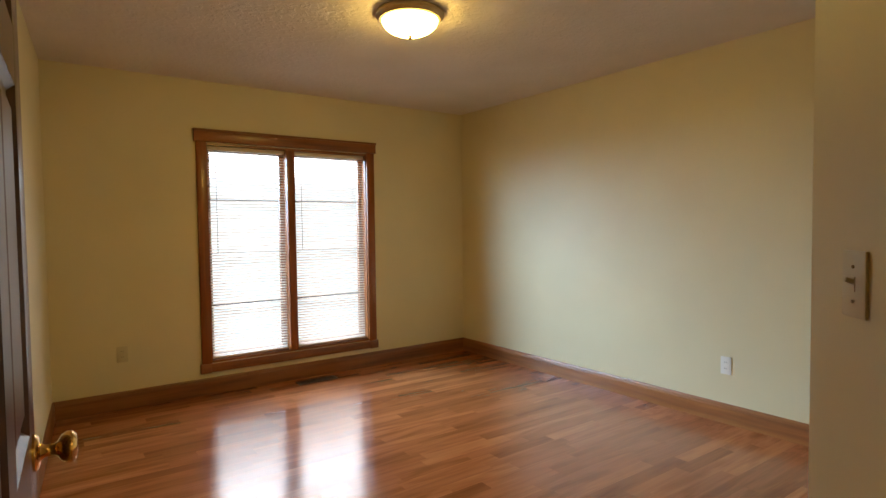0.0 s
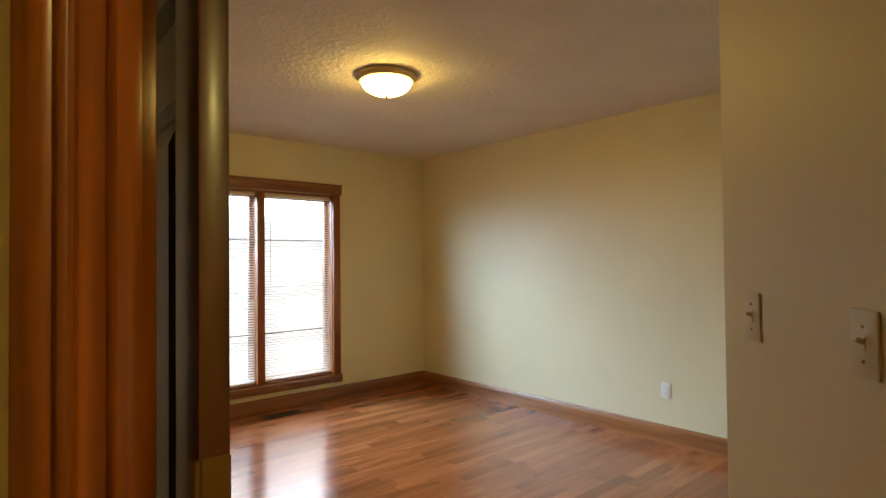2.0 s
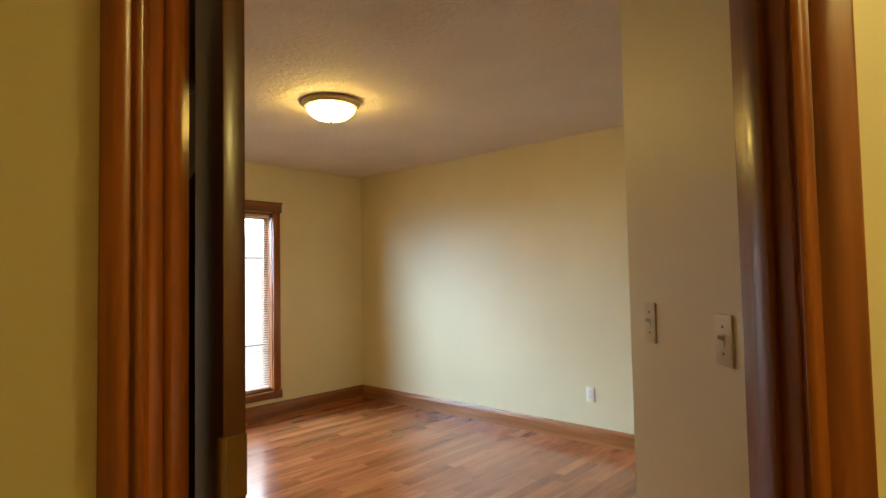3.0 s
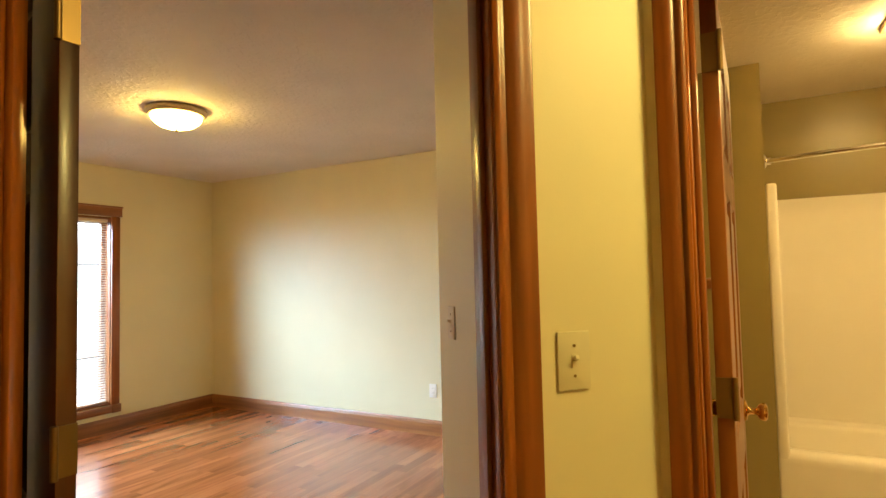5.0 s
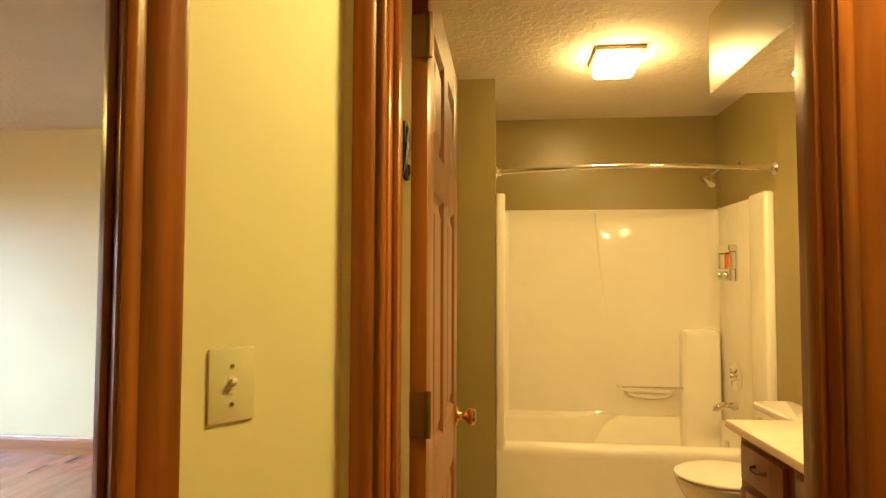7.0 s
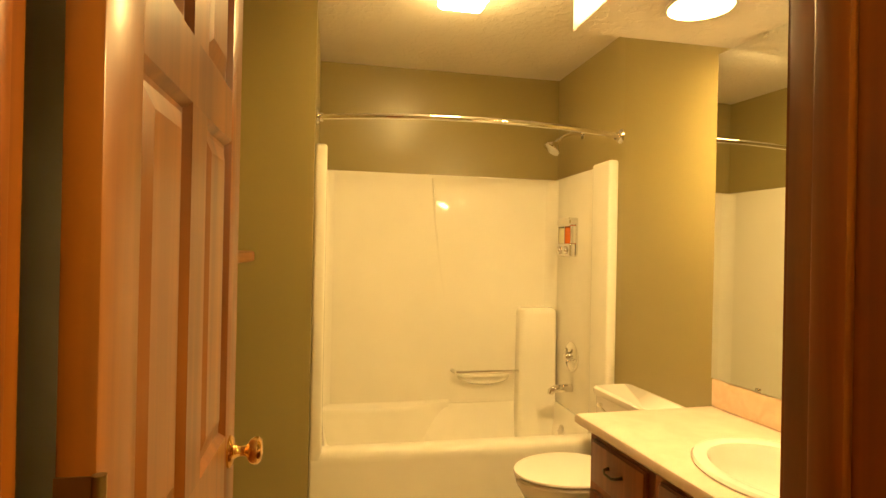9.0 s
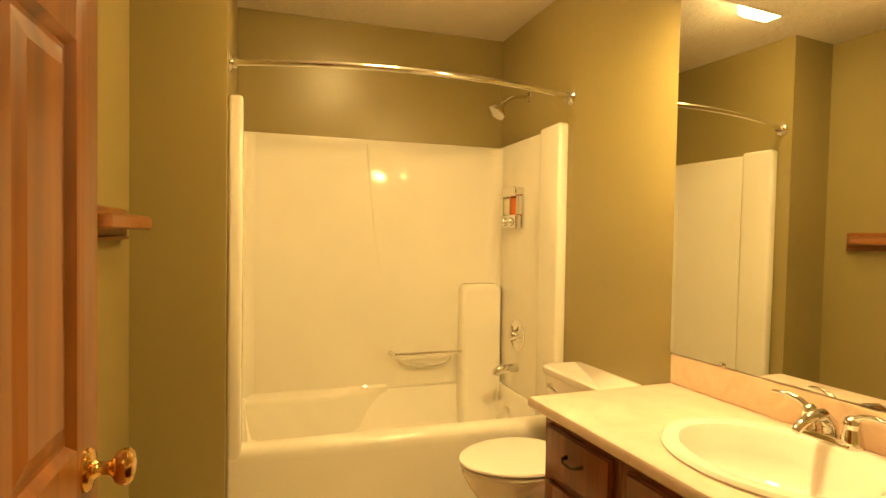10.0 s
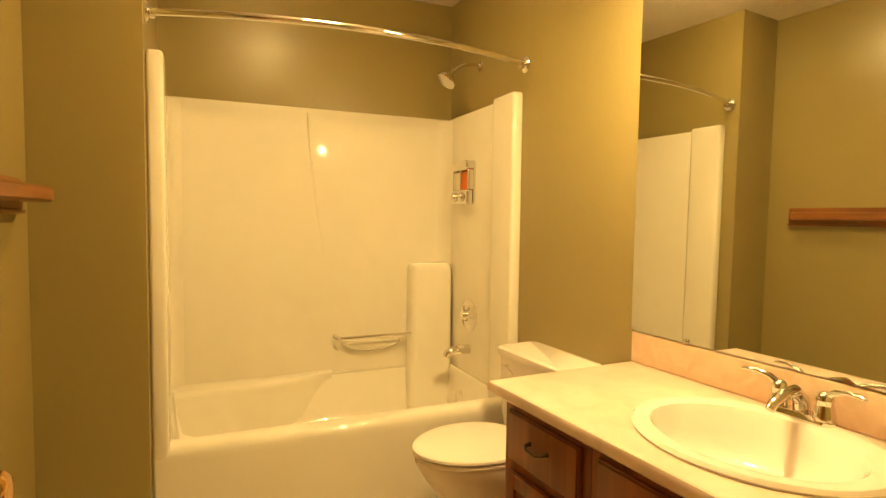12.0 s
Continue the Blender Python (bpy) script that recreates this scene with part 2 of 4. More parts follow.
structure("backdrop", bx(2.2, 16.0, 9.0, 9.1, -0.8, 9.0), BACKDROP, "pale overcast sky and distance outside")

# window wall in four pieces round the opening
WX0, WX1, WZ0, WZ1 = 1.725, 3.150, 0.245, 1.990
bm = bmesh.new()
box(bm, 0.2, WX0, YW, YW + 0.16, 0, H)
box(bm, WX1, XR + 0.12, YW, YW + 0.16, 0, H)
box(bm, WX0, WX1, YW, YW + 0.16, 0, WZ0)
box(bm, WX0, WX1, YW, YW + 0.16, WZ1, H)
structure("wall_window", bm, CREAM, "cream painted bedroom wall with a wide window")
structure("wall_right", bx(XR, XR + 0.12, 0.2, YW, 0, H), CREAM, "plain cream painted bedroom wall")
structure("wall_left", prism([(0.685, YW), (0.41, 0.66), (0.28, 0.66), (0.55, YW)], 0, H), CREAM, "cream painted bedroom wall behind the door")
structure("wall_closet", bx(1.98, XR, 0.30, 0.417, 0, H), CREAM, "cream painted wall closing the bedroom")
structure("wall_partition", diag(UB, 1.705, VP, VP + 0.12, 0, H), CREAM, "cream partition with two light switches")
OV0, OV1 = -0.028, 0.833
bm = diag(UH, UB, -1.45, OV0, 0, H)
structure("wall_door_west", bm, CREAM, "cream landing wall beside the bedroom door")
structure("wall_door_east", diag(UH, UB, OV1, 1.184, 0, H), CREAM, "cream landing wall strip between two doors")
structure("wall_door_head", diag(UH, UB, OV0, OV1, DOOR_H + 0.018, H), CREAM, "cream wall above the bedroom door")
OY0, OY1 = -0.445, -1.243      # bathroom rough opening
for nm, a, b, mt in (("landing", HX, HX + 0.06, CREAM), ("bath", HX + 0.06, HX + 0.12, KHAKI)):
    bm = bmesh.new()
    box(bm, a, b, OY0, -0.30, 0, H)
    box(bm, a, b, -2.40, OY1, 0, H)
    box(bm, a, b, OY1, OY0, DOOR_H + 0.018, H)
    structure("wall_" + nm, bm, mt, "painted wall round the bathroom door")
structure("wall_bath_left", bx(HX + 0.12, XA, YL, YL + 0.115, 0, H), KHAKI, "khaki satin bathroom wall behind the door")
structure("wall_alcove", bx(XA, XB + 0.12, YA, YL + 0.115, 0, H), KHAKI, "khaki satin return beside the bath")
structure("wall_bath_back", bx(XB, XB + 0.12, YR, YA, 0, H), KHAKI, "khaki satin wall above the bath surround")
structure("wall_bath_right", prism([(HX + 0.12, wall_y(HX + 0.12)), (3.45, wall_y(3.45)), (XB + 0.12, YR), (XB + 0.12, -2.40), (HX + 0.12, -2.40)], 0, H), KHAKI, "khaki satin wall behind vanity and toilet")
structure("wall_hall_south", bx(-1.5, HX, -2.4, YR - 0.12, 0, H), CREAM, "plain cream landing wall")
structure("wall_hall_west", bx(-1.6, -1.5, -2.4, 2.2, 0, H), CREAM, "plain cream landing wall")
structure("wall_hall_north", bx(-1.5, -0.38, 1.50, 1.62, 0, H), CREAM, "plain cream landing wall")
structure("floor_bathroom", bx(HX + 0.06, XB, -2.30, YL, -0.012, 0.0), VINYL, "beige vinyl bathroom floor")
SX, SY, SZ = 2.72, -1.55, 2.13
structure("soffit_trim", bx(HX + 0.12, SX, -2.30, SY, SZ + 0.006, H), KHAKI, "khaki soffit over the vanity")
structure("soffit_underside", bx(HX + 0.12, SX, -2.30, SY, SZ, SZ + 0.005), CEILING, "white textured underside of the soffit")


def base_run(name, p, q, mat, label):
    """A moulded baseboard from p to q; the room lies to its left."""
    p, q = Vector((*p, 0)), Vector((*q, 0))
    d = (q - p).normalized()
    n = Vector((-d.y, d.x, 0))
    prof = ((0, 0), (0.014, 0), (0.014, 0.100), (0.011, 0.112), (0.011, 0.118), (0.005, 0.130), (0, 0.132))
    bm = loft(bmesh.new(), [[tuple(e + n * a + Vector((0, 0, z))) for a, z in prof] for e in (p, q)])
    return structure(name, bm, mat, label)


base_run("baseboard_window", (XR, YW), (0.685, YW), TRIM_X, "stained wooden baseboard under the window")
base_run("baseboard_right", (XR, 0.42), (XR, YW - 0.014), TRIM_Y, "stained wooden baseboard along the bare wall")
base_run("baseboard_left", (0.684, YW - 0.014), (0.42, 0.80), TRIM_Y, "stained wooden baseboard behind the door")
base_run("baseboard_partition", D(UB + 0.02, VP), D(1.71, VP), TRIM_X, "stained wooden baseboard on the partition")


# ---- door casings, jambs and doors ----
def casing_bm(length, width=0.08):
    """A moulded casing strip along z: x across, inner edge at 0, y away from the wall towards -y."""
    prof = [(0, 0), (0, -0.009), (0.006, -0.013), (0.014, -0.013), (0.018, -0.010), (0.024, -0.010), (0.030, -0.015), (0.042, -0.018),
            (0.056, -0.019), (0.066, -0.017), (0.074, -0.019), (width, -0.017), (width, 0)]
    return loft(bmesh.new(), [[(x, y, z) for x, y in prof] for z in (0, length)])


def door_frame(name, m, width, depth, label, slim=1.0):
    """A cased opening. x: along the wall from 0 to width (clear), y: through the wall from 0 to depth."""
    f = thing(name, m, label, "door frame", kind="structure")
    for x0, x1 in ((-0.018, 0), (width, width + 0.018)):
        part("jamb", bx(x0, x1, -0.001, depth + 0.001, 0, DOOR_H + 0.018, bevel=0.0015), TRIM, f)
    part("head_jamb", bx(0, width, -0.001, depth + 0.001, DOOR_H, DOOR_H + 0.018), TRIM_X, f)
    for x0, x1 in ((0, 0.012), (width - 0.012, width)):
        part("door_stop", bx(x0, x1, depth - 0.085, depth - 0.042, 0, DOOR_H, bevel=0.003), TRIM, f)
    part("head_stop", bx(0.012, width - 0.012, depth - 0.085, depth - 0.042, DOOR_H - 0.012, DOOR_H), TRIM_X, f)
    L = DOOR_H + 0.085
    for face, flip in ((-0.0005, 1), (depth + 0.0005, -1)):
        part("casing", casing_bm(L), TRIM, f, m=Matrix.Translation((width + 0.005, face, 0)) @ Matrix.Diagonal((1, flip, 1, 1)))
        part("casing", casing_bm(L), TRIM, f, m=Matrix.Translation((-0.005, face, 0)) @ Matrix.Diagonal((-slim, flip, 1, 1)))
        part("head_casing", casing_bm(width + 0.01), TRIM_X, f,
             m=Matrix.Translation((-0.005, face, DOOR_H + 0.005)) @ Matrix(((0, 0, 1, 0), (0, flip, 0, 0), (1, 0, 0, 0), (0, 0, 0, 1))))
    return f


def knob_bm():
    """A turned door knob along +z from a rosette."""
    return lathe([(0.001, 0), (0.033, 0), (0.033, 0.004), (0.028, 0.009), (0.016, 0.011), (0.011, 0.018), (0.0105, 0.032), (0.014, 0.037),
                  (0.024, 0.043), (0.0285, 0.052), (0.028, 0.060), (0.022, 0.066), (0.010, 0.068), (0.001, 0.067)], 28)


def door_leaf(name, m, width, label, knob_z, hinge_side, hinges, mat):
    """A six-panel door. x: from the hinge edge outwards, y: across its thickness."""
    T, Ht = 0.035, 2.03
    d = thing(name, m, label, "door", kind="structure")
    st, mid = 0.105, 0.095
    half = (width - 2 * st - mid) / 2
    rails = [(0.0, 0.20), (0.80, 0.96), (1.56, 1.66), (Ht - 0.11, Ht)]
    for x0 in (0, width - st):
        part("stile", bx(x0, x0 + st, -T / 2, T / 2, 0.01, Ht, bevel=0.002), mat, d)
    for z0, z1 in rails:
        part("rail", bx(st, width - st, -T / 2 + 0.0004, T / 2 - 0.0004, max(z0, 0.01), z1), mat, d)
    for (_, a), (b, _) in zip(rails, rails[1:]):
        part("mullion", bx(st + half, st + half + mid, -T / 2 + 0.0004, T / 2 - 0.0004, a, b), mat, d)
        for x0 in (st, st + half + mid):
            x1 = x0 + half
            bm = bmesh.new()
            def ring(i, y):
                return [(x0 + i, y, a + i), (x1 - i, y, a + i), (x1 - i, y, b - i), (x0 + i, y, b - i)]
            h = T / 2
            loft(bm, [ring(0.0, -h + 0.001), ring(0.012, -h + 0.012), ring(0.020, -h + 0.012), ring(0.050, -h + 0.003)], False, True)
            loft(bm, [ring(0.0, h - 0.001), ring(0.012, h - 0.012), ring(0.020, h - 0.012), ring(0.050, h - 0.003)], False, True)
            part("panel", bm, mat, d, smooth=False)
    for s in (1, -1):
        k = part("knob", knob_bm(), BRASS, d, "polished brass knob",
                 m=Matrix.Translation((width - 0.062, s * T / 2, knob_z)) @ Matrix.Rotation(radians(-90 * s), 4, "X"))
    part("latch_plate", bx(width - 0.0005, width + 0.001, -0.012, 0.012, knob_z - 0.03, knob_z + 0.03), BRASS, d)
    for z in hinges:
        bm = bmesh.new()
        box(bm, -0.0025, 0.0, -T / 2, T / 2, z - 0.045, z + 0.045)
        r = tube([(-0.004, hinge_side * (T / 2 + 0.004), z - 0.047), (-0.004, hinge_side * (T / 2 + 0.004), z + 0.047)], 0.0065, 12, bm)
        part("hinge", bm, HINGE, d, "aged brass hinge")
    return d


door_frame("door_frame_1", DM(UH, -0.01), 0.825, UB - UH, "stained wooden casing round the open bedroom door", 0.6)
# frame of the bathroom: x runs towards -y, y into the bathroom
door_frame("door_frame_2", pose(HX, -0.463, 0, 0, 0, -90), 0.762, 0.12, "stained wooden casing round the open bathroom door", 0.74)

BED_DIR = 87.5
bx_, by_ = 0.585, 0.515
# this leaf's wood is darkened because the landing lamp lights it too strongly
door_leaf("door_1", pose(bx_, by_, 0, 0, 0, BED_DIR), 0.80, "stained six-panel wooden door standing open, its colour darkened for shade", 0.915, 1, (0.26, 1.08, 1.86), SHADED_WOOD)
door_leaf("door_2", pose(1.434, -0.497, 0, 0, 0, -0.6), 0.738, "knotty pine six-panel door standing wide open", 0.914, -1, (0.26, 1.087, 1.872), PINE)


# ---- bedroom window ----
def window():
    w = thing("window_1", pose(0, YW, 0), "stained wooden double window with casing, white light behind blinds", "window", kind="structure")
    OX0, OX1, OZ0, OZ1 = 1.650, 3.224, 0.175, 2.000
    part("casing", bx(OX0 + 0.008, WX0 + 0.012, -0.020, 0.0, OZ0 + 0.07, OZ1, bevel=0.004), TRIM, w)
    part("casing", bx(WX1 - 0.012, OX1 - 0.008, -0.020, 0.0, OZ0 + 0.07, OZ1, bevel=0.004), TRIM, w)
    bm = bx(OX0 - 0.006, OX1 + 0.006, -0.030, 0.0, OZ1 + 0.004, OZ1 + 0.078, bevel=0.003)
    box(bm, OX0 - 0.012, OX1 + 0.012, -0.038, 0.0, OZ1 + 0.078, OZ1 + 0.094, bevel=0.004)
    box(bm, OX0 - 0.006, OX1 + 0.006, -0.034, 0.0, OZ1 - 0.004, OZ1 + 0.004, bevel=0.002)
    part("head_casing", bm, TRIM_X, w)
    bm = bx(OX0, OX1, -0.022, 0.0, OZ0, OZ0 + 0.068, bevel=0.004)
    box(bm, OX0 - 0.004, OX0 + 0.078, -0.028, 0, OZ0 - 0.003, OZ0 + 0.072, bevel=0.003)
    box(bm, OX1 - 0.078, OX1 + 0.004, -0.028, 0, OZ0 - 0.003, OZ0 + 0.072, bevel=0.003)
    part("sill_casing", bm, TRIM_X, w)
    for x0, x1 in ((WX0, WX0 + 0.018), (WX1 - 0.018, WX1)):
        part("jamb", bx(x0, x1, 0.001, 0.155, WZ0, WZ1), TRIM, w)
    part("head_jamb", bx(WX0 + 0.018, WX1 - 0.018, 0.001, 0.155, WZ1 - 0.018, WZ1), TRIM_X, w)
    part("sill", bx(WX0 + 0.018, WX1 - 0.018, 0.001, 0.155, WZ0, WZ0 + 0.018), TRIM_X, w)
    part("mullion", bx(2.380, 2.450, -0.012, 0.155, WZ0 + 0.018, WZ1 - 0.018, bevel=0.004), TRIM, w)
    for a, b in ((WX0 + 0.018, 2.380), (2.450, WX1 - 0.018)):
        f = 0.035
        z0, z1 = WZ0 + 0.018, WZ1 - 0.018
        bm = bmesh.new()
        box(bm, a, a + f, 0.085, 0.125, z0, z1)
        box(bm, b - f, b, 0.085, 0.125, z0, z1)
        box(bm, a + f, b - f, 0.085, 0.125, z0, z0 + f)
        box(bm, a + f, b - f, 0.085, 0.125, z1 - f, z1)
        s = part("sash", bm, TRIM, w, smooth=False)
        pane = part("pane", bx(a + f, b - f, 0.103, 0.107, z0 + f, z1 - f), GLASS, s)
        pane.visible_shadow = False
        bm = bmesh.new()
        for k in (0.25, 0.5, 0.75):
            z = z0 + (z1 - z0) * k
            box(bm, a + f, b - f, 0.098, 0.112, z - 0.006, z + 0.006)
        part("glazing_bars", bm, DARK, s)


def slat_bm(w):
    """A shallow curved slat, 25 mm deep, w long."""
    pts = [(-0.0125, 0.0), (-0.006, 0.0016), (0.0, 0.0021), (0.006, 0.0016), (0.0125, 0.0)]
    sec = [(y, z) for y, z in pts] + [(y, z - 0.0008) for y, z in reversed(pts)]
    return loft(bmesh.new(), [[(x, y, z) for y, z in sec] for x in (-w / 2, w / 2)])


def blind(a, b, label):
    w = b - a - 0.012
    cx = (a + b) / 2
    y, top, bot = YW + 0.045, WZ1 - 0.020, WZ0 + 0.026
    t = thing("window_blind", pose(cx, y, 0), label, "window blind", "blinds in the window")
    part("head_rail", bx(-w / 2, w / 2, -0.018, 0.018, top - 0.032, top, bevel=0.003), SLAT, t)
    part("bottom_rail", bx(-w / 2, w / 2, -0.013, 0.013, bot, bot + 0.014, bevel=0.003), SLAT, t)
    me = None
    n = 72
    tilt = Matrix.Rotation(radians(24), 4, "X")
    for i in range(n):
        z = bot + 0.026 + (top - 0.045 - bot - 0.026) * i / (n - 1)
        m = Matrix.Translation((0, 0, z)) @ tilt
        if me is None:
            ob = part("slat", slat_bm(w), SLAT, t, smooth=True, m=m)
            me = ob.data
        else:
            ob = new("slat", me)
            ob.parent, ob.matrix_local = t, m
    for x in (-w * 0.33, w * 0.33):
        part("ladder_cord", tube([(x, -0.014, bot + 0.01), (x, -0.014, top - 0.03)], 0.0009, 5), WHITE_P, t)
    part("tilt_wand", tube([(-w / 2 + 0.06, -0.022, top - 0.03), (-w / 2 + 0.062, -0.024, top - 0.85)], 0.0032, 8), CLEAR, t)
    return t


window()
blind(WX0 + 0.018, 2.380, "thin-slatted venetian blind lowered and tilted open")
blind(2.450, WX1 - 0.018, "thin-slatted venetian blind lowered and tilted open")


# ---- lamps ----
def bowl_lamp(name, x, y, glass, label):
    t = thing(name, pose(x, y, H), label, "ceiling lamp")
    part("rim", lathe([(0.05, 0), (0.178, 0), (0.186, -0.010), (0.184, -0.022), (0.172, -0.030), (0.166, -0.040), (0.150, -0.044), (0.05, -0.036)], 48), RIM, t, "antique brass rim")
    prof = [(0.152, -0.038)] + [(0.152 * math.cos(a), -0.040 - 0.084 * math.sin(a)) for a in [math.pi / 2 * i / 10 for i in range(1, 10)]] + [(0.012, -0.124)]
    part("bowl", lathe(prof, 40), glass, t, "lit frosted glass bowl")
    part("finial", lathe([(0.001, -0.144), (0.006, -0.142), (0.009, -0.135), (0.006, -0.128), (0.014, -0.124), (0.012, -0.119)], 16), BRONZE, t)
    return t


bowl_lamp("ceiling_lamp", 2.32, 2.61, BOWL_GLASS, "lit frosted bowl lamp with an antique brass rim")
bowl_lamp("ceiling_lamp", 1.02, -1.34, HALL_GLASS, "lit frosted bowl lamp on the landing ceiling")


def box_lamp():
    t = thing("ceiling_lamp", pose(3.125, -1.250, H), "lit square frosted lamp on an antique brass base", "ceiling lamp")
    part("base", bx(-0.128, 0.128, -0.118, 0.118, -0.022, 0.0, bevel=0.004), RIM, t, "antique brass base plate")
    bm = loft(bmesh.new(), [rrect(0, 0, 0.108, 0.098, 0.012, -0.022), rrect(0, 0, 0.108, 0.098, 0.012, -0.074), rrect(0, 0, 0.098, 0.088, 0.012, -0.086)])
    part("diffuser", bm, BOX_GLASS, t, "lit frosted glass")
    return t


box_lamp()


def can_lamp(x, y):
    t = thing("recessed_lamp", pose(x, y, SZ), "lit round recessed lamp in the soffit", "recessed lamp")
    part("trim_ring", lathe([(0.079, -0.001), (0.104, -0.001), (0.106, -0.006), (0.098, -0.011), (0.084, -0.006), (0.079, -0.002)], 40, cap0=False, cap1=False), WHITE_P, t, "white trim ring")
    part("bulb", lathe([(0.080, -0.002), (0.078, -0.010), (0.060, -0.018), (0.030, -0.023), (0.001, -0.024)], 32), CAN_GLASS, t, "lit reflector bulb")


can_lamp(2.42, -1.84)


# ---- switches, sockets and vent ----
def switch_plate(m, mat, label):
    """x across, z up, facing -y."""
    t = thing("light_switch", m, label, "light switch", "wall switches")
    part("plate", bx(-0.036, 0.036, -0.006, 0.0, -0.058, 0.058, bevel=0.0025), mat, t)
    part("collar", bx(-0.006, 0.006, -0.0075, -0.006, -0.013, 0.013), mat, t)
    part("toggle", bx(-0.0042, 0.0042, -0.021, -0.006, -0.004, 0.0045, bevel=0.0012), mat, t, m=Matrix.Rotation(radians(-24), 4, "X"))
    for z in (-0.030, 0.030):
        part("screw", tube([(0, -0.0078, z), (0, -0.0055, z)], 0.0032, 10), HINGE, t)
    return t


def socket(m, label, mat):
    t = thing("wall_socket", m, label, "wall socket", "wall sockets")
    part("plate", bx(-0.036, 0.036, -0.006, 0.0, -0.058, 0.058, bevel=0.0025), mat, t)
    for z in (-0.020, 0.020):
        r = part("receptacle", loft(bmesh.new(), [[(x, -0.0058, y + z) for x, y, _ in rrect(0, 0, 0.016, 0.014, 0.008, 0)], [(x, -0.0085, y + z) for x, y, _ in rrect(0, 0, 0.0155, 0.0135, 0.008, 0)]]), mat, t)
        for x in (-0.006, 0.006):
            part("slot", bx(x - 0.001, x + 0.001, -0.0092, -0.0084, z - 0.002, z + 0.006), DARK, r)
    return t


def on_partition(u, z):
    x, y = D(u, VP)
    return pose(x, y, z, 0, 0, -135)


switch_plate(on_partition(1.543, 1.205), PLATE, "ivory toggle switch on the cream partition")
switch_plate(on_partition(1.150, 1.198), PLATE, "ivory toggle switch near the door casing")
sx_, sy_ = D(UH, 0.978)
switch_plate(pose(sx_, sy_, 1.198, 0, 0, -45), PLATE, "ivory toggle switch between the two doors")
socket(pose(XR, 1.887, 0.382, 0, 0, -90), "white duplex socket low on the bare wall", WHITE_P)
socket(pose(1.115, YW, 0.405, 0, 0, 0), "ivory duplex socket low beside the window", PLATE)


def floor_vent():
    t = thing("floor_vent", pose(2.55, 4.53, 0.0, 0, 0, 0), "brown slotted metal register in the floor", "floor vent")
    bm = bmesh.new()
    box(bm, -0.175, 0.175, -0.055, -0.042, 0, 0.006, bevel=0.002)
    box(bm, -0.175, 0.175, 0.042, 0.055, 0, 0.006, bevel=0.002)
    box(bm, -0.175, -0.155, -0.042, 0.042, 0, 0.006)
    box(bm, 0.155, 0.175, -0.042, 0.042, 0, 0.006)
    part("frame", bm, VENT, t)
    part("backing", bx(-0.155, 0.155, -0.042, 0.042, 0.0005, 0.002), DARK, t)
    for i in range(16):
        x = -0.145 + 0.29 * i / 15
        part("slat", bx(x - 0.004, x + 0.004, -0.042, 0.042, 0.002, 0.005), VENT, t)


floor_vent()


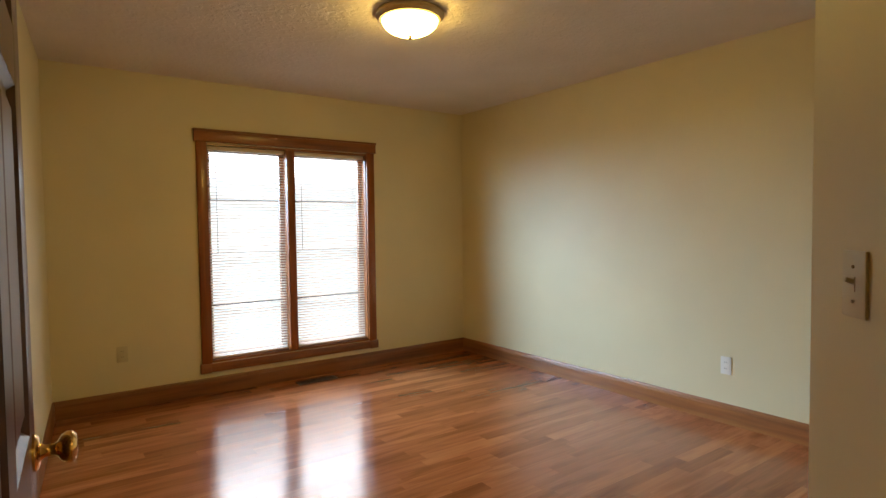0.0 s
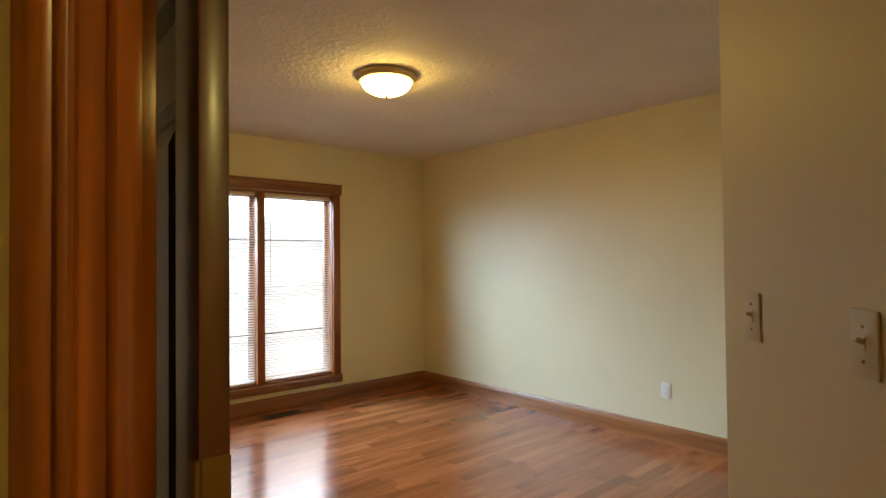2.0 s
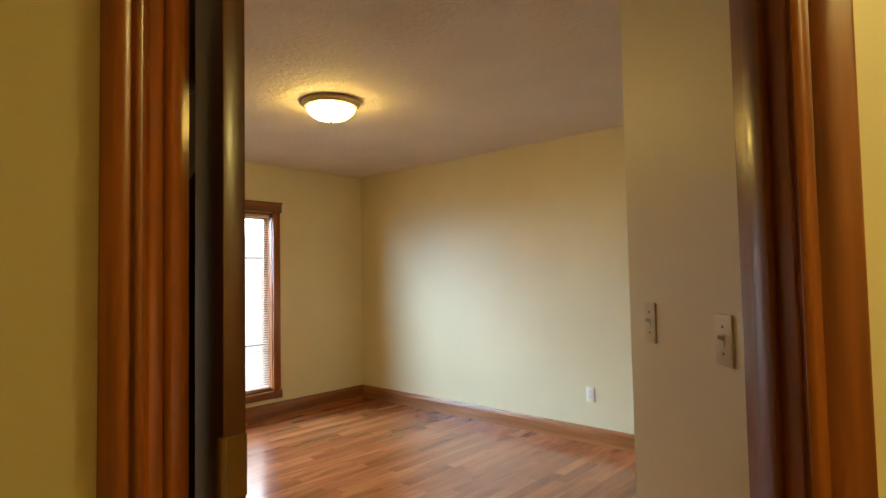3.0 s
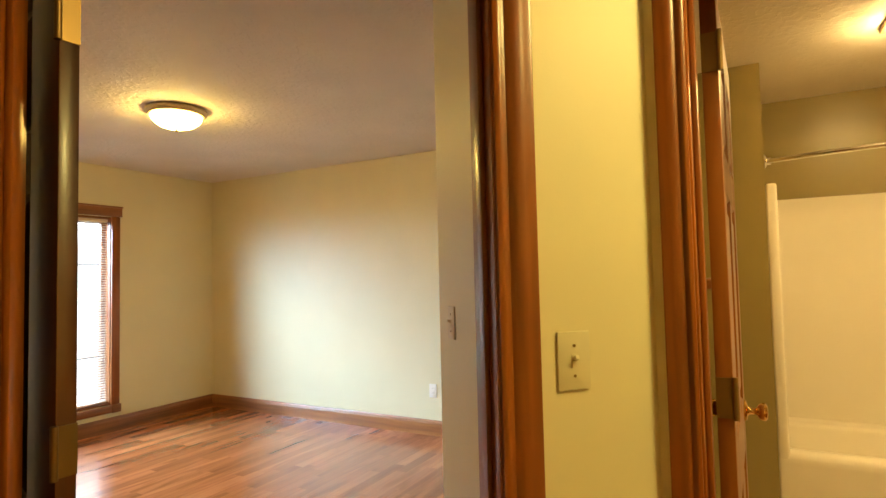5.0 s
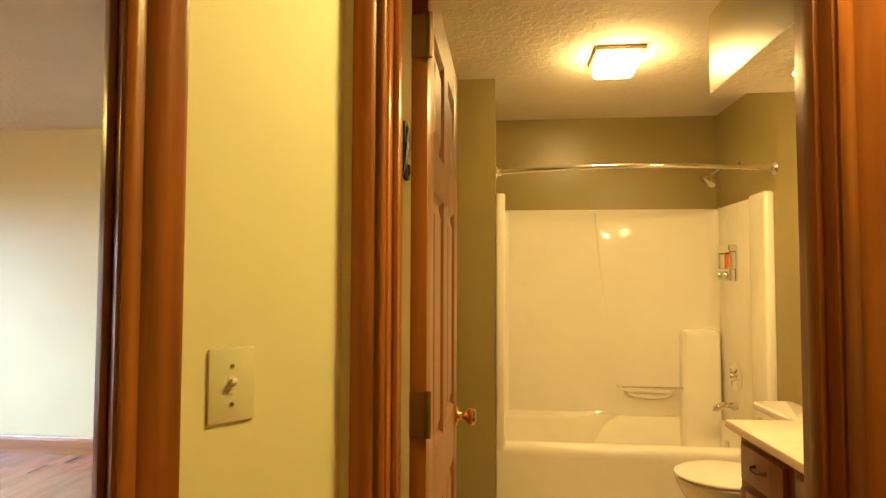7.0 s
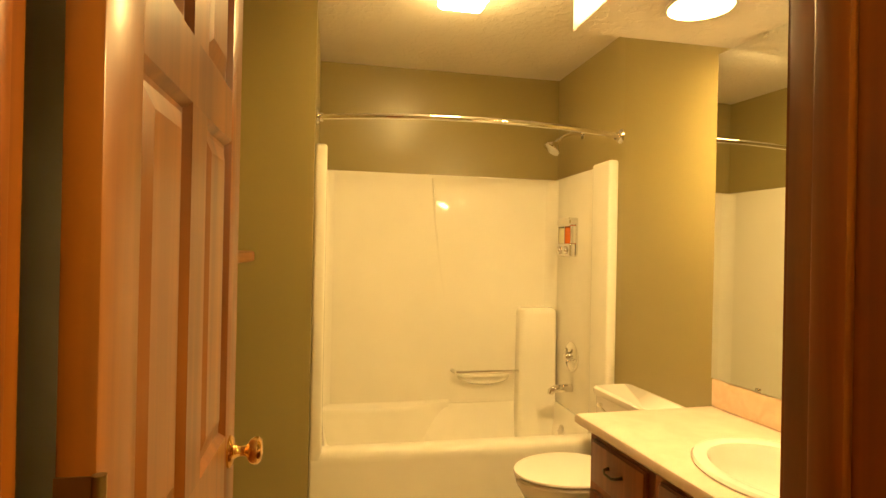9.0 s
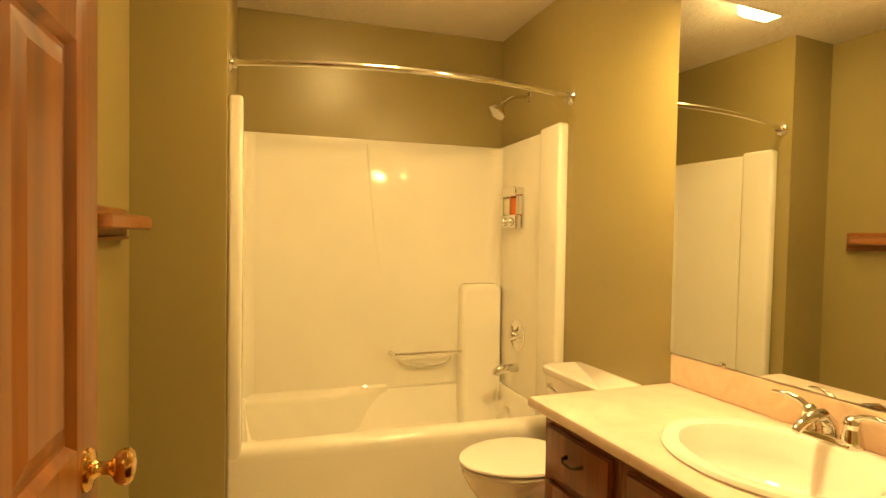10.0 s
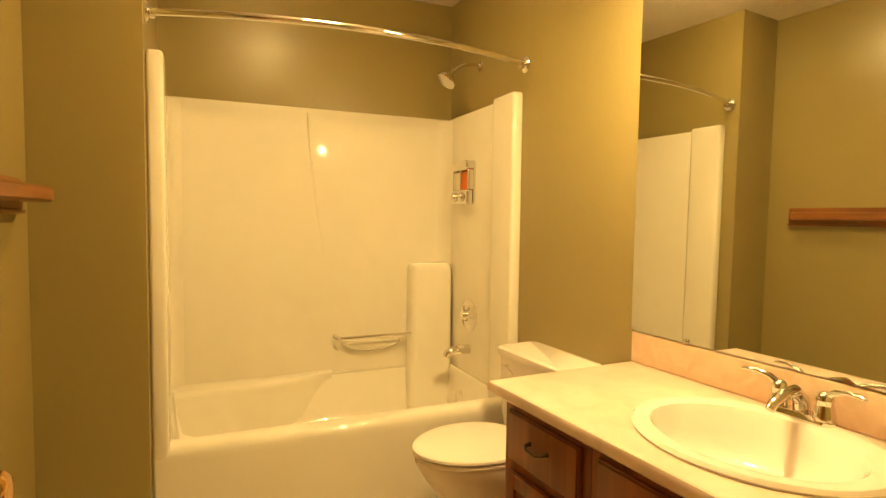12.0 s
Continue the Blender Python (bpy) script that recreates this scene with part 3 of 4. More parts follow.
# ---- bathroom: bath and surround ----
def bath():
    t = thing("bathtub", pose(0, 0, 0), "glossy white one-piece bathtub with moulded surround", "bathtub")
    x0, x1, y0, y1, rim = 3.495, XB - 0.004, YR + 0.002, YA - 0.0008, 0.412
    cx, cy = (x0 + x1) / 2, (y0 + y1) / 2
    hx, hy = (x1 - x0) / 2, (y1 - y0) / 2
    xb = x1 - 0.035
    bcx, bhx = (x0 + 0.085 + xb) / 2, (xb - x0 - 0.085) / 2
    loops = [rrect(cx, cy, hx - 0.006, hy, 0.012, 0.0), rrect(cx, cy, hx - 0.005, hy, 0.012, rim - 0.12), rrect(cx, cy, hx - 0.001, hy, 0.012, rim - 0.062), rrect(cx, cy, hx - 0.001, hy, 0.012, rim - 0.036),
             rrect(cx, cy, hx - 0.006, hy, 0.012, rim - 0.020), rrect(cx, cy, hx - 0.018, hy - 0.001, 0.014, rim - 0.007), rrect(cx, cy, hx - 0.042, hy - 0.01, 0.02, rim), rrect(bcx, cy, bhx + 0.012, hy - 0.036, 0.06, rim), rrect(bcx, cy, bhx, hy - 0.046, 0.06, rim - 0.012),
             rrect(bcx, cy, bhx - 0.03, hy - 0.065, 0.08, 0.20), rrect(bcx, cy, bhx - 0.07, hy - 0.20, 0.13, 0.12), rrect(bcx, cy, bhx - 0.14, hy - 0.3, 0.12, 0.10)]
    part("tub", loft(bmesh.new(), loops), ACRYLIC, t)
    top = 1.815
    part("back_panel", bx(xb, x1, y0, y1, rim - 0.03, top, bevel=0.010, seg=3), ACRYLIC, t)
    pts = arc_points((xb - 0.001, -1.335, 1.79), (xb - 0.001, -1.35, 1.45), (xb - 0.001, -1.42, 1.05), 14)
    part("moulded_crease", tube(pts, [0.006 * (1 - i / 15) + 0.001 for i in range(15)], 8), ACRYLIC, t)
    for s, ya in ((1, y1), (-1, y0)):
        yi = ya - s * 0.030
        part("side_panel", bx(x0 + 0.19, xb, min(ya, yi), max(ya, yi), rim, top, bevel=0.008, seg=3), ACRYLIC, t)
        yf = ya - s * 0.055
        bm = bx(x0, x0 + 0.195, min(ya, yf), max(ya, yf), rim - 0.05, top + 0.014, bevel=0.014, seg=3)
        part("front_flange", bm, ACRYLIC, t)
        # cove in the back corner
        c = []
        for k in range(7):
            a = math.pi / 2 * k / 6
            c.append((xb - 0.07 + 0.07 * math.sin(a) + 0.001, yi - s * (0.07 - 0.07 * math.cos(a)) + s * 0.001))
        poly = c + [(xb + 0.001, yi + s * 0.001)]
        part("corner_cove", prism(poly, rim - 0.002, top - 0.012), ACRYLIC, t)
    # low ledge along the back that melts into the panel, and a moulded soap cup under the bar
    def ledge(y, f):
        d, z = 0.062 * f, rim - 0.008 + 0.012 * (1 - f)
        return [(xb + 0.01, y, 0.16), (xb - d, y, 0.16), (xb - d, y, z - 0.030), (xb - d * 0.97, y, z - 0.016), (xb - d * 0.86, y, z - 0.005),
                (xb - d * 0.70, y, z), (xb - 0.018 * f, y, z + 0.003), (xb - 0.004 * f, y, z + 0.012), (xb + 0.01, y, z + 0.030)]
    steps = [k / 12 for k in range(13)]
    part("back_ledge", loft(bmesh.new(), [ledge(y1 - 0.03, 1.0)] + [ledge(-1.12 - 0.34 * f, 1 - 0.96 * f * f * (3 - 2 * f)) for f in steps]), ACRYLIC, t)
    def cup(hw, dep, x, zt):
        lower = [(x, -1.680 - hw * math.cos(math.pi * k / 20), zt - dep * math.sin(math.pi * k / 20) ** 0.8) for k in range(21)]
        return lower + [(x, -1.680 + hw * (1 - 2 * k / 10), zt) for k in range(1, 10)]
    part("soap_cup", loft(bmesh.new(), [cup(0.170, 0.062, xb + 0.004, 0.576), cup(0.160, 0.056, xb - 0.022, 0.574), cup(0.146, 0.044, xb - 0.040, 0.570),
                                        cup(0.138, 0.036, xb - 0.042, 0.568), cup(0.126, 0.024, xb - 0.030, 0.566)]), ACRYLIC, t)
    bm = loft(bmesh.new(), [rrect(xb - 0.045, -2.005, 0.060, 0.125, 0.03, 0.13), rrect(xb - 0.045, -2.005, 0.060, 0.120, 0.03, 0.96), rrect(xb - 0.043, -2.005, 0.056, 0.114, 0.03, 0.988), rrect(xb - 0.04, -2.005, 0.046, 0.10, 0.03, 1.0)])
    part("corner_column", bm, ACRYLIC, t)
    bar = part("grab_bar", tube([(xb - 0.075, -1.487, 0.608), (xb - 0.075, -1.89, 0.608)], 0.010, 14), CHROME, t, "brushed chrome grab bar")
    part("bar_socket", tube([(xb - 0.075, -1.489, 0.608), (xb - 0.03, -1.479, 0.608), (xb + 0.004, -1.477, 0.608)], 0.011, 12), ACRYLIC, bar)
    # fittings
    yv = y0 + 0.031
    v = part("valve_plate", lathe([(0.002, 0.0), (0.088, 0.0), (0.088, 0.004), (0.078, 0.010), (0.045, 0.013), (0.030, 0.020), (0.026, 0.040), (0.020, 0.046), (0.001, 0.047)], 36),
             CHROME, t, "round chrome valve trim", m=Matrix.Translation((3.955, yv, 0.735)) @ Matrix.Rotation(radians(-90), 4, "X"))
    part("valve_handle", bx(-0.009, 0.009, -0.055, 0.012, 0.030, 0.044, bevel=0.004), CHROME, v)
    part("spout", tube([(3.955, yv, 0.552), (3.955, yv + 0.05, 0.553), (3.955, yv + 0.105, 0.549), (3.955, yv + 0.128, 0.535), (3.955, yv + 0.132, 0.520)], [0.026, 0.024, 0.023, 0.021, 0.017], 18), CHROME, t, "chrome tub spout")
    part("overflow_plate", lathe([(0.001, 0), (0.036, 0), (0.036, 0.004), (0.026, 0.010), (0.001, 0.011)], 28), CHROME, t, "chrome overflow plate",
         m=Matrix.Translation((3.90, y0 + 0.112, 0.318)) @ Matrix.Rotation(radians(-80), 4, "X"))
    return t


bath()


def shower_rod():
    t = thing("shower_curtain_rod", pose(0, 0, 1.945), "bowed chrome shower curtain rod between the walls", "curtain rod")
    pts = arc_points((3.482, YA - 0.006, 0), (3.182, (YA + YR) / 2, 0), (3.482, YR + 0.006, 0), 36)
    part("rod", tube(pts, 0.0125, 16), CHROME, t)
    part("joint_collar", tube(pts[23:25], 0.0138, 16), CHROME, t)
    for y, s in ((YA, -1), (YR, 1)):
        part("end_flange", lathe([(0.001, 0), (0.036, 0), (0.037, 0.006), (0.030, 0.014), (0.020, 0.018), (0.019, 0.034), (0.001, 0.034)], 28), CHROME, t,
             m=Matrix.Translation((3.482, y, 0)) @ Matrix.Rotation(radians(-90 * s), 4, "X"))


shower_rod()


def shower_head():
    t = thing("wall_shower", pose(3.93, YR, 2.045), "chrome shower head on a curved arm", "shower head")
    part("flange", lathe([(0.001, 0), (0.028, 0), (0.028, 0.004), (0.014, 0.011), (0.001, 0.011)], 24), CHROME, t, m=Matrix.Rotation(radians(-90), 4, "X"))
    part("arm", tube(arc_points((0, 0.008, 0), (0, 0.110, 0.012), (0, 0.162, -0.055), 12), 0.0095, 12), CHROME, t)
    part("head", lathe([(0.001, 0.0), (0.013, 0.0), (0.016, 0.020), (0.024, 0.030), (0.050, 0.058), (0.055, 0.068), (0.052, 0.075), (0.001, 0.076)], 28), CHROME, t,
         m=Matrix.Translation((0, 0.154, -0.042)) @ Matrix.Rotation(radians(-142), 4, "X"))


shower_head()


def dispenser():
    t = thing("soap_dispenser", pose(3.995, YR + 0.035, 1.440), "chrome two-chamber wall soap dispenser, orange soap", "soap dispenser")
    bm = loft(bmesh.new(), [[(x, y, z) for x, z, _ in rrect(0, 0, 0.094, 0.115, 0.02, 0)] for y in (0.0, 0.012)])
    part("back_plate", bm, CHROME, t)
    part("top_cap", loft(bmesh.new(), [[(x, y, 0.090 + z) for x, z, _ in rrect(0, 0, 0.094 - e, 0.025 - e, 0.02 - e, 0)] for y, e in ((0.012, 0.0), (0.046, 0.0), (0.052, 0.006))]), CHROME, t, "chrome top cap")
    for a in (-0.094, -0.004, 0.086):
        part("frame_bar", bx(a, a + 0.008, 0.012, 0.044, -0.036, 0.066, bevel=0.002), CHROME, t)
    part("base", bx(-0.094, 0.094, 0.012, 0.052, -0.114, -0.036, bevel=0.010, seg=3), CHROME, t, "chrome base with two push buttons")
    part("soap_chamber", bx(-0.085, -0.005, 0.012, 0.040, -0.036, 0.056, bevel=0.004), SOAP, t, "orange liquid soap")
    part("lotion_chamber", bx(0.005, 0.085, 0.012, 0.040, -0.036, 0.056, bevel=0.004), LOTION, t, "cream coloured lotion")
    for x in (-0.045, 0.045):
        part("button", lathe([(0.001, 0), (0.024, 0), (0.024, 0.012), (0.018, 0.020), (0.001, 0.021)], 20), CHROME, t, m=Matrix.Translation((x, 0.050, -0.076)) @ Matrix.Rotation(radians(-90), 4, "X"))


dispenser()


# ---- toilet ----
def toilet():
    X = 3.135
    t = thing("toilet", VAN @ pose(X, PIVOT.y, 0), "white porcelain toilet with closed lid", "toilet")
    # y grows away from the wall
    def egg(hw, y0, y1, z, n=40):
        pts = []
        for i in range(n):
            a = 2 * math.pi * i / n
            yy = (y0 + y1) / 2 + (y1 - y0) / 2 * math.sin(a)
            w = hw * math.cos(a) * (1.0 - 0.10 * math.sin(a))
            pts.append((w, yy, z))
        return pts
    part("bowl", loft(bmesh.new(), [egg(0.11, 0.10, 0.52, 0.0), egg(0.105, 0.12, 0.50, 0.10), egg(0.12, 0.14, 0.55, 0.20), egg(0.165, 0.18, 0.635, 0.32), egg(0.182, 0.20, 0.665, 0.375), egg(0.180, 0.20, 0.662, 0.392)]), PORCELAIN, t)
    part("seat", loft(bmesh.new(), [egg(0.182, 0.225, 0.668, 0.393), egg(0.186, 0.222, 0.672, 0.400), egg(0.184, 0.224, 0.670, 0.408)]), SEAT, t)
    part("lid", loft(bmesh.new(), [egg(0.180, 0.226, 0.668, 0.411), egg(0.188, 0.222, 0.676, 0.417), egg(0.186, 0.224, 0.674, 0.425), egg(0.160, 0.25, 0.65, 0.431)]), SEAT, t)
    for x in (-0.07, 0.07):
        part("lid_hinge", bx(x - 0.02, x + 0.02, 0.205, 0.235, 0.392, 0.424, bevel=0.006), SEAT, t)
    part("tank", loft(bmesh.new(), [rrect(0, 0.105, 0.195, 0.082, 0.03, 0.37), rrect(0, 0.105, 0.205, 0.090, 0.03, 0.45), rrect(0, 0.105, 0.215, 0.092, 0.03, 0.682)]), PORCELAIN, t)
    part("tank_lid", loft(bmesh.new(), [rrect(0, 0.105, 0.220, 0.097, 0.025, 0.683), rrect(0, 0.105, 0.226, 0.102, 0.03, 0.694), rrect(0, 0.105, 0.226, 0.102, 0.03, 0.712), rrect(0, 0.105, 0.218, 0.094, 0.03, 0.720)]), PORCELAIN, t)
    h = part("flush_handle", tube([(0.145, 0.196, 0.645), (0.145, 0.216, 0.645)], 0.010, 14), CHROME, t, "chrome flush lever")
    part("lever", tube([(0.145, 0.214, 0.645), (0.11, 0.218, 0.642), (0.075, 0.219, 0.634)], [0.007, 0.006, 0.005], 10), CHROME, h)


toilet()


# ---- vanity ----
CZ, CF = 0.768, -1.567
CX0, CX1 = HX + 0.190, 2.790


def pull(parent, x, z, y):
    pts = [(x - 0.040, y, z), (x - 0.038, y + 0.018, z - 0.002), (x - 0.02, y + 0.026, z - 0.008), (x + 0.02, y + 0.026, z - 0.008), (x + 0.038, y + 0.018, z - 0.002), (x + 0.040, y, z)]
    return part("handle", tube(pts, [0.007, 0.005, 0.0042, 0.0042, 0.005, 0.007], 10), BRONZE, parent, "dark bronze pull")


def front(parent, nm, x0, x1, z0, z1, y):
    bm = bx(x0, x1, y, y + 0.012, z0, z1, bevel=0.003)
    i = 0.045
    if z1 - z0 > 0.3:
        for a in ((x0, x0 + i, z0, z1), (x1 - i, x1, z0, z1), (x0 + i, x1 - i, z0, z0 + i), (x0 + i, x1 - i, z1 - i, z1)):
            box(bm, a[0], a[1], y + 0.0125, y + 0.020, a[2], a[3], bevel=0.002)
    else:
        box(bm, x0 + 0.004, x1 - 0.004, y + 0.0125, y + 0.019, z0 + 0.004, z1 - 0.004, bevel=0.005)
    return part(nm, bm, OAK, parent)


def cabinet(x0, x1, label, drawers):
    t = thing("vanity_cabinet", VAN.copy(), label, "cabinet", "vanity cabinets")
    yf = CF - 0.050
    bm = bx(x0, x1, PIVOT.y + 0.004, yf, 0.09, 0.58)
    box(bm, x0, x1, yf - 0.02, yf, 0.58, CZ - 0.040)
    for a in (x0, x1 - 0.018):
        box(bm, a, a + 0.018, PIVOT.y + 0.004, yf - 0.02, 0.58, CZ - 0.040)
    part("body", bm, OAK, t, smooth=False)
    part("toe_kick", bx(x0, x1, PIVOT.y + 0.004, yf - 0.07, 0.0, 0.09), OAK, t)
    w = x1 - x0
    if drawers:
        d = front(t, "drawer", x0 + 0.03, x1 - 0.03, 0.545, 0.695, yf)
        pull(d, (x0 + x1) / 2, 0.632, yf + 0.019)
        d = front(t, "door", x0 + 0.03, x1 - 0.03, 0.115, 0.515, yf)
        pull(d, x0 + 0.07, 0.44, yf + 0.020)
    else:
        front(t, "false_drawer", x0 + 0.03, x1 - 0.03, 0.545, 0.695, yf)
        mid = (x0 + x1) / 2
        for a, b, hx in ((x0 + 0.03, mid - 0.01, mid - 0.06), (mid + 0.01, x1 - 0.03, mid + 0.06)):
            d = front(t, "door", a, b, 0.115, 0.515, yf)
            pull(d, hx, 0.44, yf + 0.020)


cabinet(2.380, 2.757, "oak vanity cabinet with one drawer and dark pull", True)
cabinet(CX0 + 0.01, 2.378, "oak vanity cabinet under the sink", False)

SKX, SKY, SRX, SRY = 2.145, -1.870, 0.275, 0.233


def countertop():
    t = thing("countertop", VAN.copy(), "cream laminate vanity top with backsplash", "countertop")
    n = 48
    hole = [(SKX + (SRX - 0.02) * math.cos(2 * math.pi * i / n), SKY + (SRY - 0.02) * math.sin(2 * math.pi * i / n)) for i in range(n)]
    # rectangle points matched to the hole's directions
    x0, x1, y0, y1 = CX0, CX1, PIVOT.y + 0.004, CF
    def outer(e):
        pts = []
        for i in range(n):
            a = 2 * math.pi * i / n
            c, s = math.cos(a), math.sin(a)
            k = min(((x1 - e - SKX) / c if c > 1e-6 else 9), ((x0 + e - SKX) / c if c < -1e-6 else 9), ((y1 - e - SKY) / s if s > 1e-6 else 9), ((y0 + e - SKY) / s if s < -1e-6 else 9))
            pts.append([SKX + c * k, SKY + s * k])
        for tx, ty in ((x0 + e, y0 + e), (x0 + e, y1 - e), (x1 - e, y0 + e), (x1 - e, y1 - e)):
            j = min(range(n), key=lambda q: (pts[q][0] - tx) ** 2 + (pts[q][1] - ty) ** 2)
            pts[j] = [tx, ty]
        return pts
    o, oi = outer(0.0), outer(0.012)
    lower = [[(x, y, CZ - 0.040) for x, y in hole], [(x, y, CZ - 0.040) for x, y in oi], [(x, y, CZ - 0.030) for x, y in o], [(x, y, CZ - 0.011) for x, y in o], [(x, y, CZ - 0.003) for x, y in outer(0.004)], [(x, y, CZ) for x, y in oi], [(x, y, CZ) for x, y in hole], [(x, y, CZ - 0.040) for x, y in hole]]
    part("top", loft(bmesh.new(), lower, False, False), COUNTER, t)
    part("backsplash", bx(CX0, CX1 - 0.012, PIVOT.y + 0.001, PIVOT.y + 0.022, CZ, CZ + 0.108, bevel=0.007, seg=3), SPLASH, t, "mottled peach backsplash")


countertop()


def sink():
    t = thing("sink", VAN @ pose(SKX, SKY, CZ), "white oval drop-in porcelain sink", "sink")
    L = [oval(0, 0, SRX, SRY, 0.000), oval(0, 0, SRX + 0.003, SRY + 0.003, 0.006), oval(0, 0, SRX - 0.004, SRY - 0.004, 0.014), oval(0, 0, SRX - 0.020, SRY - 0.018, 0.016),
         oval(0, 0.012, SRX - 0.046, SRY - 0.052, 0.012), oval(0, 0.014, SRX - 0.056, SRY - 0.060, 0.000), oval(0, 0.014, SRX - 0.075, SRY - 0.075, -0.050), oval(0, 0.012, SRX - 0.110, SRY - 0.10, -0.095),
         oval(0, 0.006, SRX - 0.17, SRY - 0.145, -0.118), oval(0, 0, 0.022, 0.022, -0.123)]
    part("basin", loft(bmesh.new(), L, False, True), PORCELAIN, t)
    part("drain", lathe([(0.001, -0.1215), (0.020, -0.1215), (0.022, -0.119), (0.014, -0.117), (0.001, -0.116)], 20), CHROME, t, "chrome drain")


sink()


def faucet():
    t = thing("faucet", VAN @ pose(SKX + 0.02, PIVOT.y + 0.076, CZ + 0.013), "polished chrome two-handle faucet on the sink", "faucet")
    part("base_plate", loft(bmesh.new(), [rrect(0, 0, 0.080, 0.026, 0.025, 0.0), rrect(0, 0, 0.080, 0.026, 0.025, 0.010), rrect(0, 0, 0.072, 0.020, 0.019, 0.018)]), CHROME, t)
    for s in (-1, 1):
        h = part("handle", lathe([(0.001, 0.012), (0.025, 0.012), (0.023, 0.030), (0.019, 0.046), (0.018, 0.056), (0.020, 0.060), (0.017, 0.072), (0.008, 0.079), (0.001, 0.080)], 24), CHROME, t, m=Matrix.Translation((s * 0.054, 0, 0)))
        part("lever", tube([(0, 0, 0.066), (s * 0.025, 0.006, 0.084), (s * 0.055, 0.012, 0.092), (s * 0.085, 0.016, 0.090), (s * 0.096, 0.018, 0.089)], [0.009, 0.008, 0.006, 0.0055, 0.003], 12), CHROME, h)
    part("spout", tube([(0, -0.004, 0.012), (0, 0.002, 0.045), (0, 0.030, 0.068), (0, 0.075, 0.066), (0, 0.112, 0.048), (0, 0.122, 0.036)], [0.020, 0.019, 0.017, 0.014, 0.012, 0.0105], 16), CHROME, t)


faucet()


def mirror():
    """Stands on the backsplash and leans back against the wall."""
    z0, z1, x0, x1 = CZ + 0.111, SZ - 0.004, CX0, 2.778
    lean = math.atan2(0.0075, z1 - z0)
    t = thing("wall_mirror", VAN @ pose(0, PIVOT.y + 0.0225, z0) @ Matrix.Rotation(lean, 4, "X"), "frameless wall mirror above the vanity", "mirror")
    h = z1 - z0
    part("glass", bx(x0, x1, -0.003, 0.0, 0.0, h), MIRROR, t)
    part("backing", bx(x0 + 0.002, x1 - 0.002, -0.0045, -0.0032, 0.002, h - 0.002), DARK, t)
    for x in (1.72, 2.55):
        for z in (0.004, h - 0.006):
            part("clip", bx(x - 0.009, x + 0.009, -0.002, 0.005, z - 0.006, z + 0.008, bevel=0.002), CHROME, t)


mirror()


def towel_shelf():
    t = thing("towel_shelf", pose(2.955, YL, 1.310), "small stained wooden towel shelf on the wall", "towel shelf")
    part("back_board", loft(bmesh.new(), [[(x, y, z) for x, z, _ in rrect(0, 0, 0.335 - e, 0.046 - e, 0.012, 0)] for y, e in ((0.0, 0.0), (-0.016, 0.0), (-0.022, 0.006))]), TRIM_X, t)
    part("lower_moulding", bx(-0.335, 0.335, -0.028, 0.0, -0.056, -0.043, bevel=0.004), TRIM_X, t)
    bm = loft(bmesh.new(), [[(x, -0.065 + y, z) for x, y, _ in rrect(0, 0.0, 0.285 - e, 0.046 - e, 0.03, 0)] for z, e in ((-0.022, 0.008), (-0.016, 0.0), (0.014, 0.0), (0.021, 0.008))])
    part("shelf", bm, TRIM_X, t)


towel_shelf()


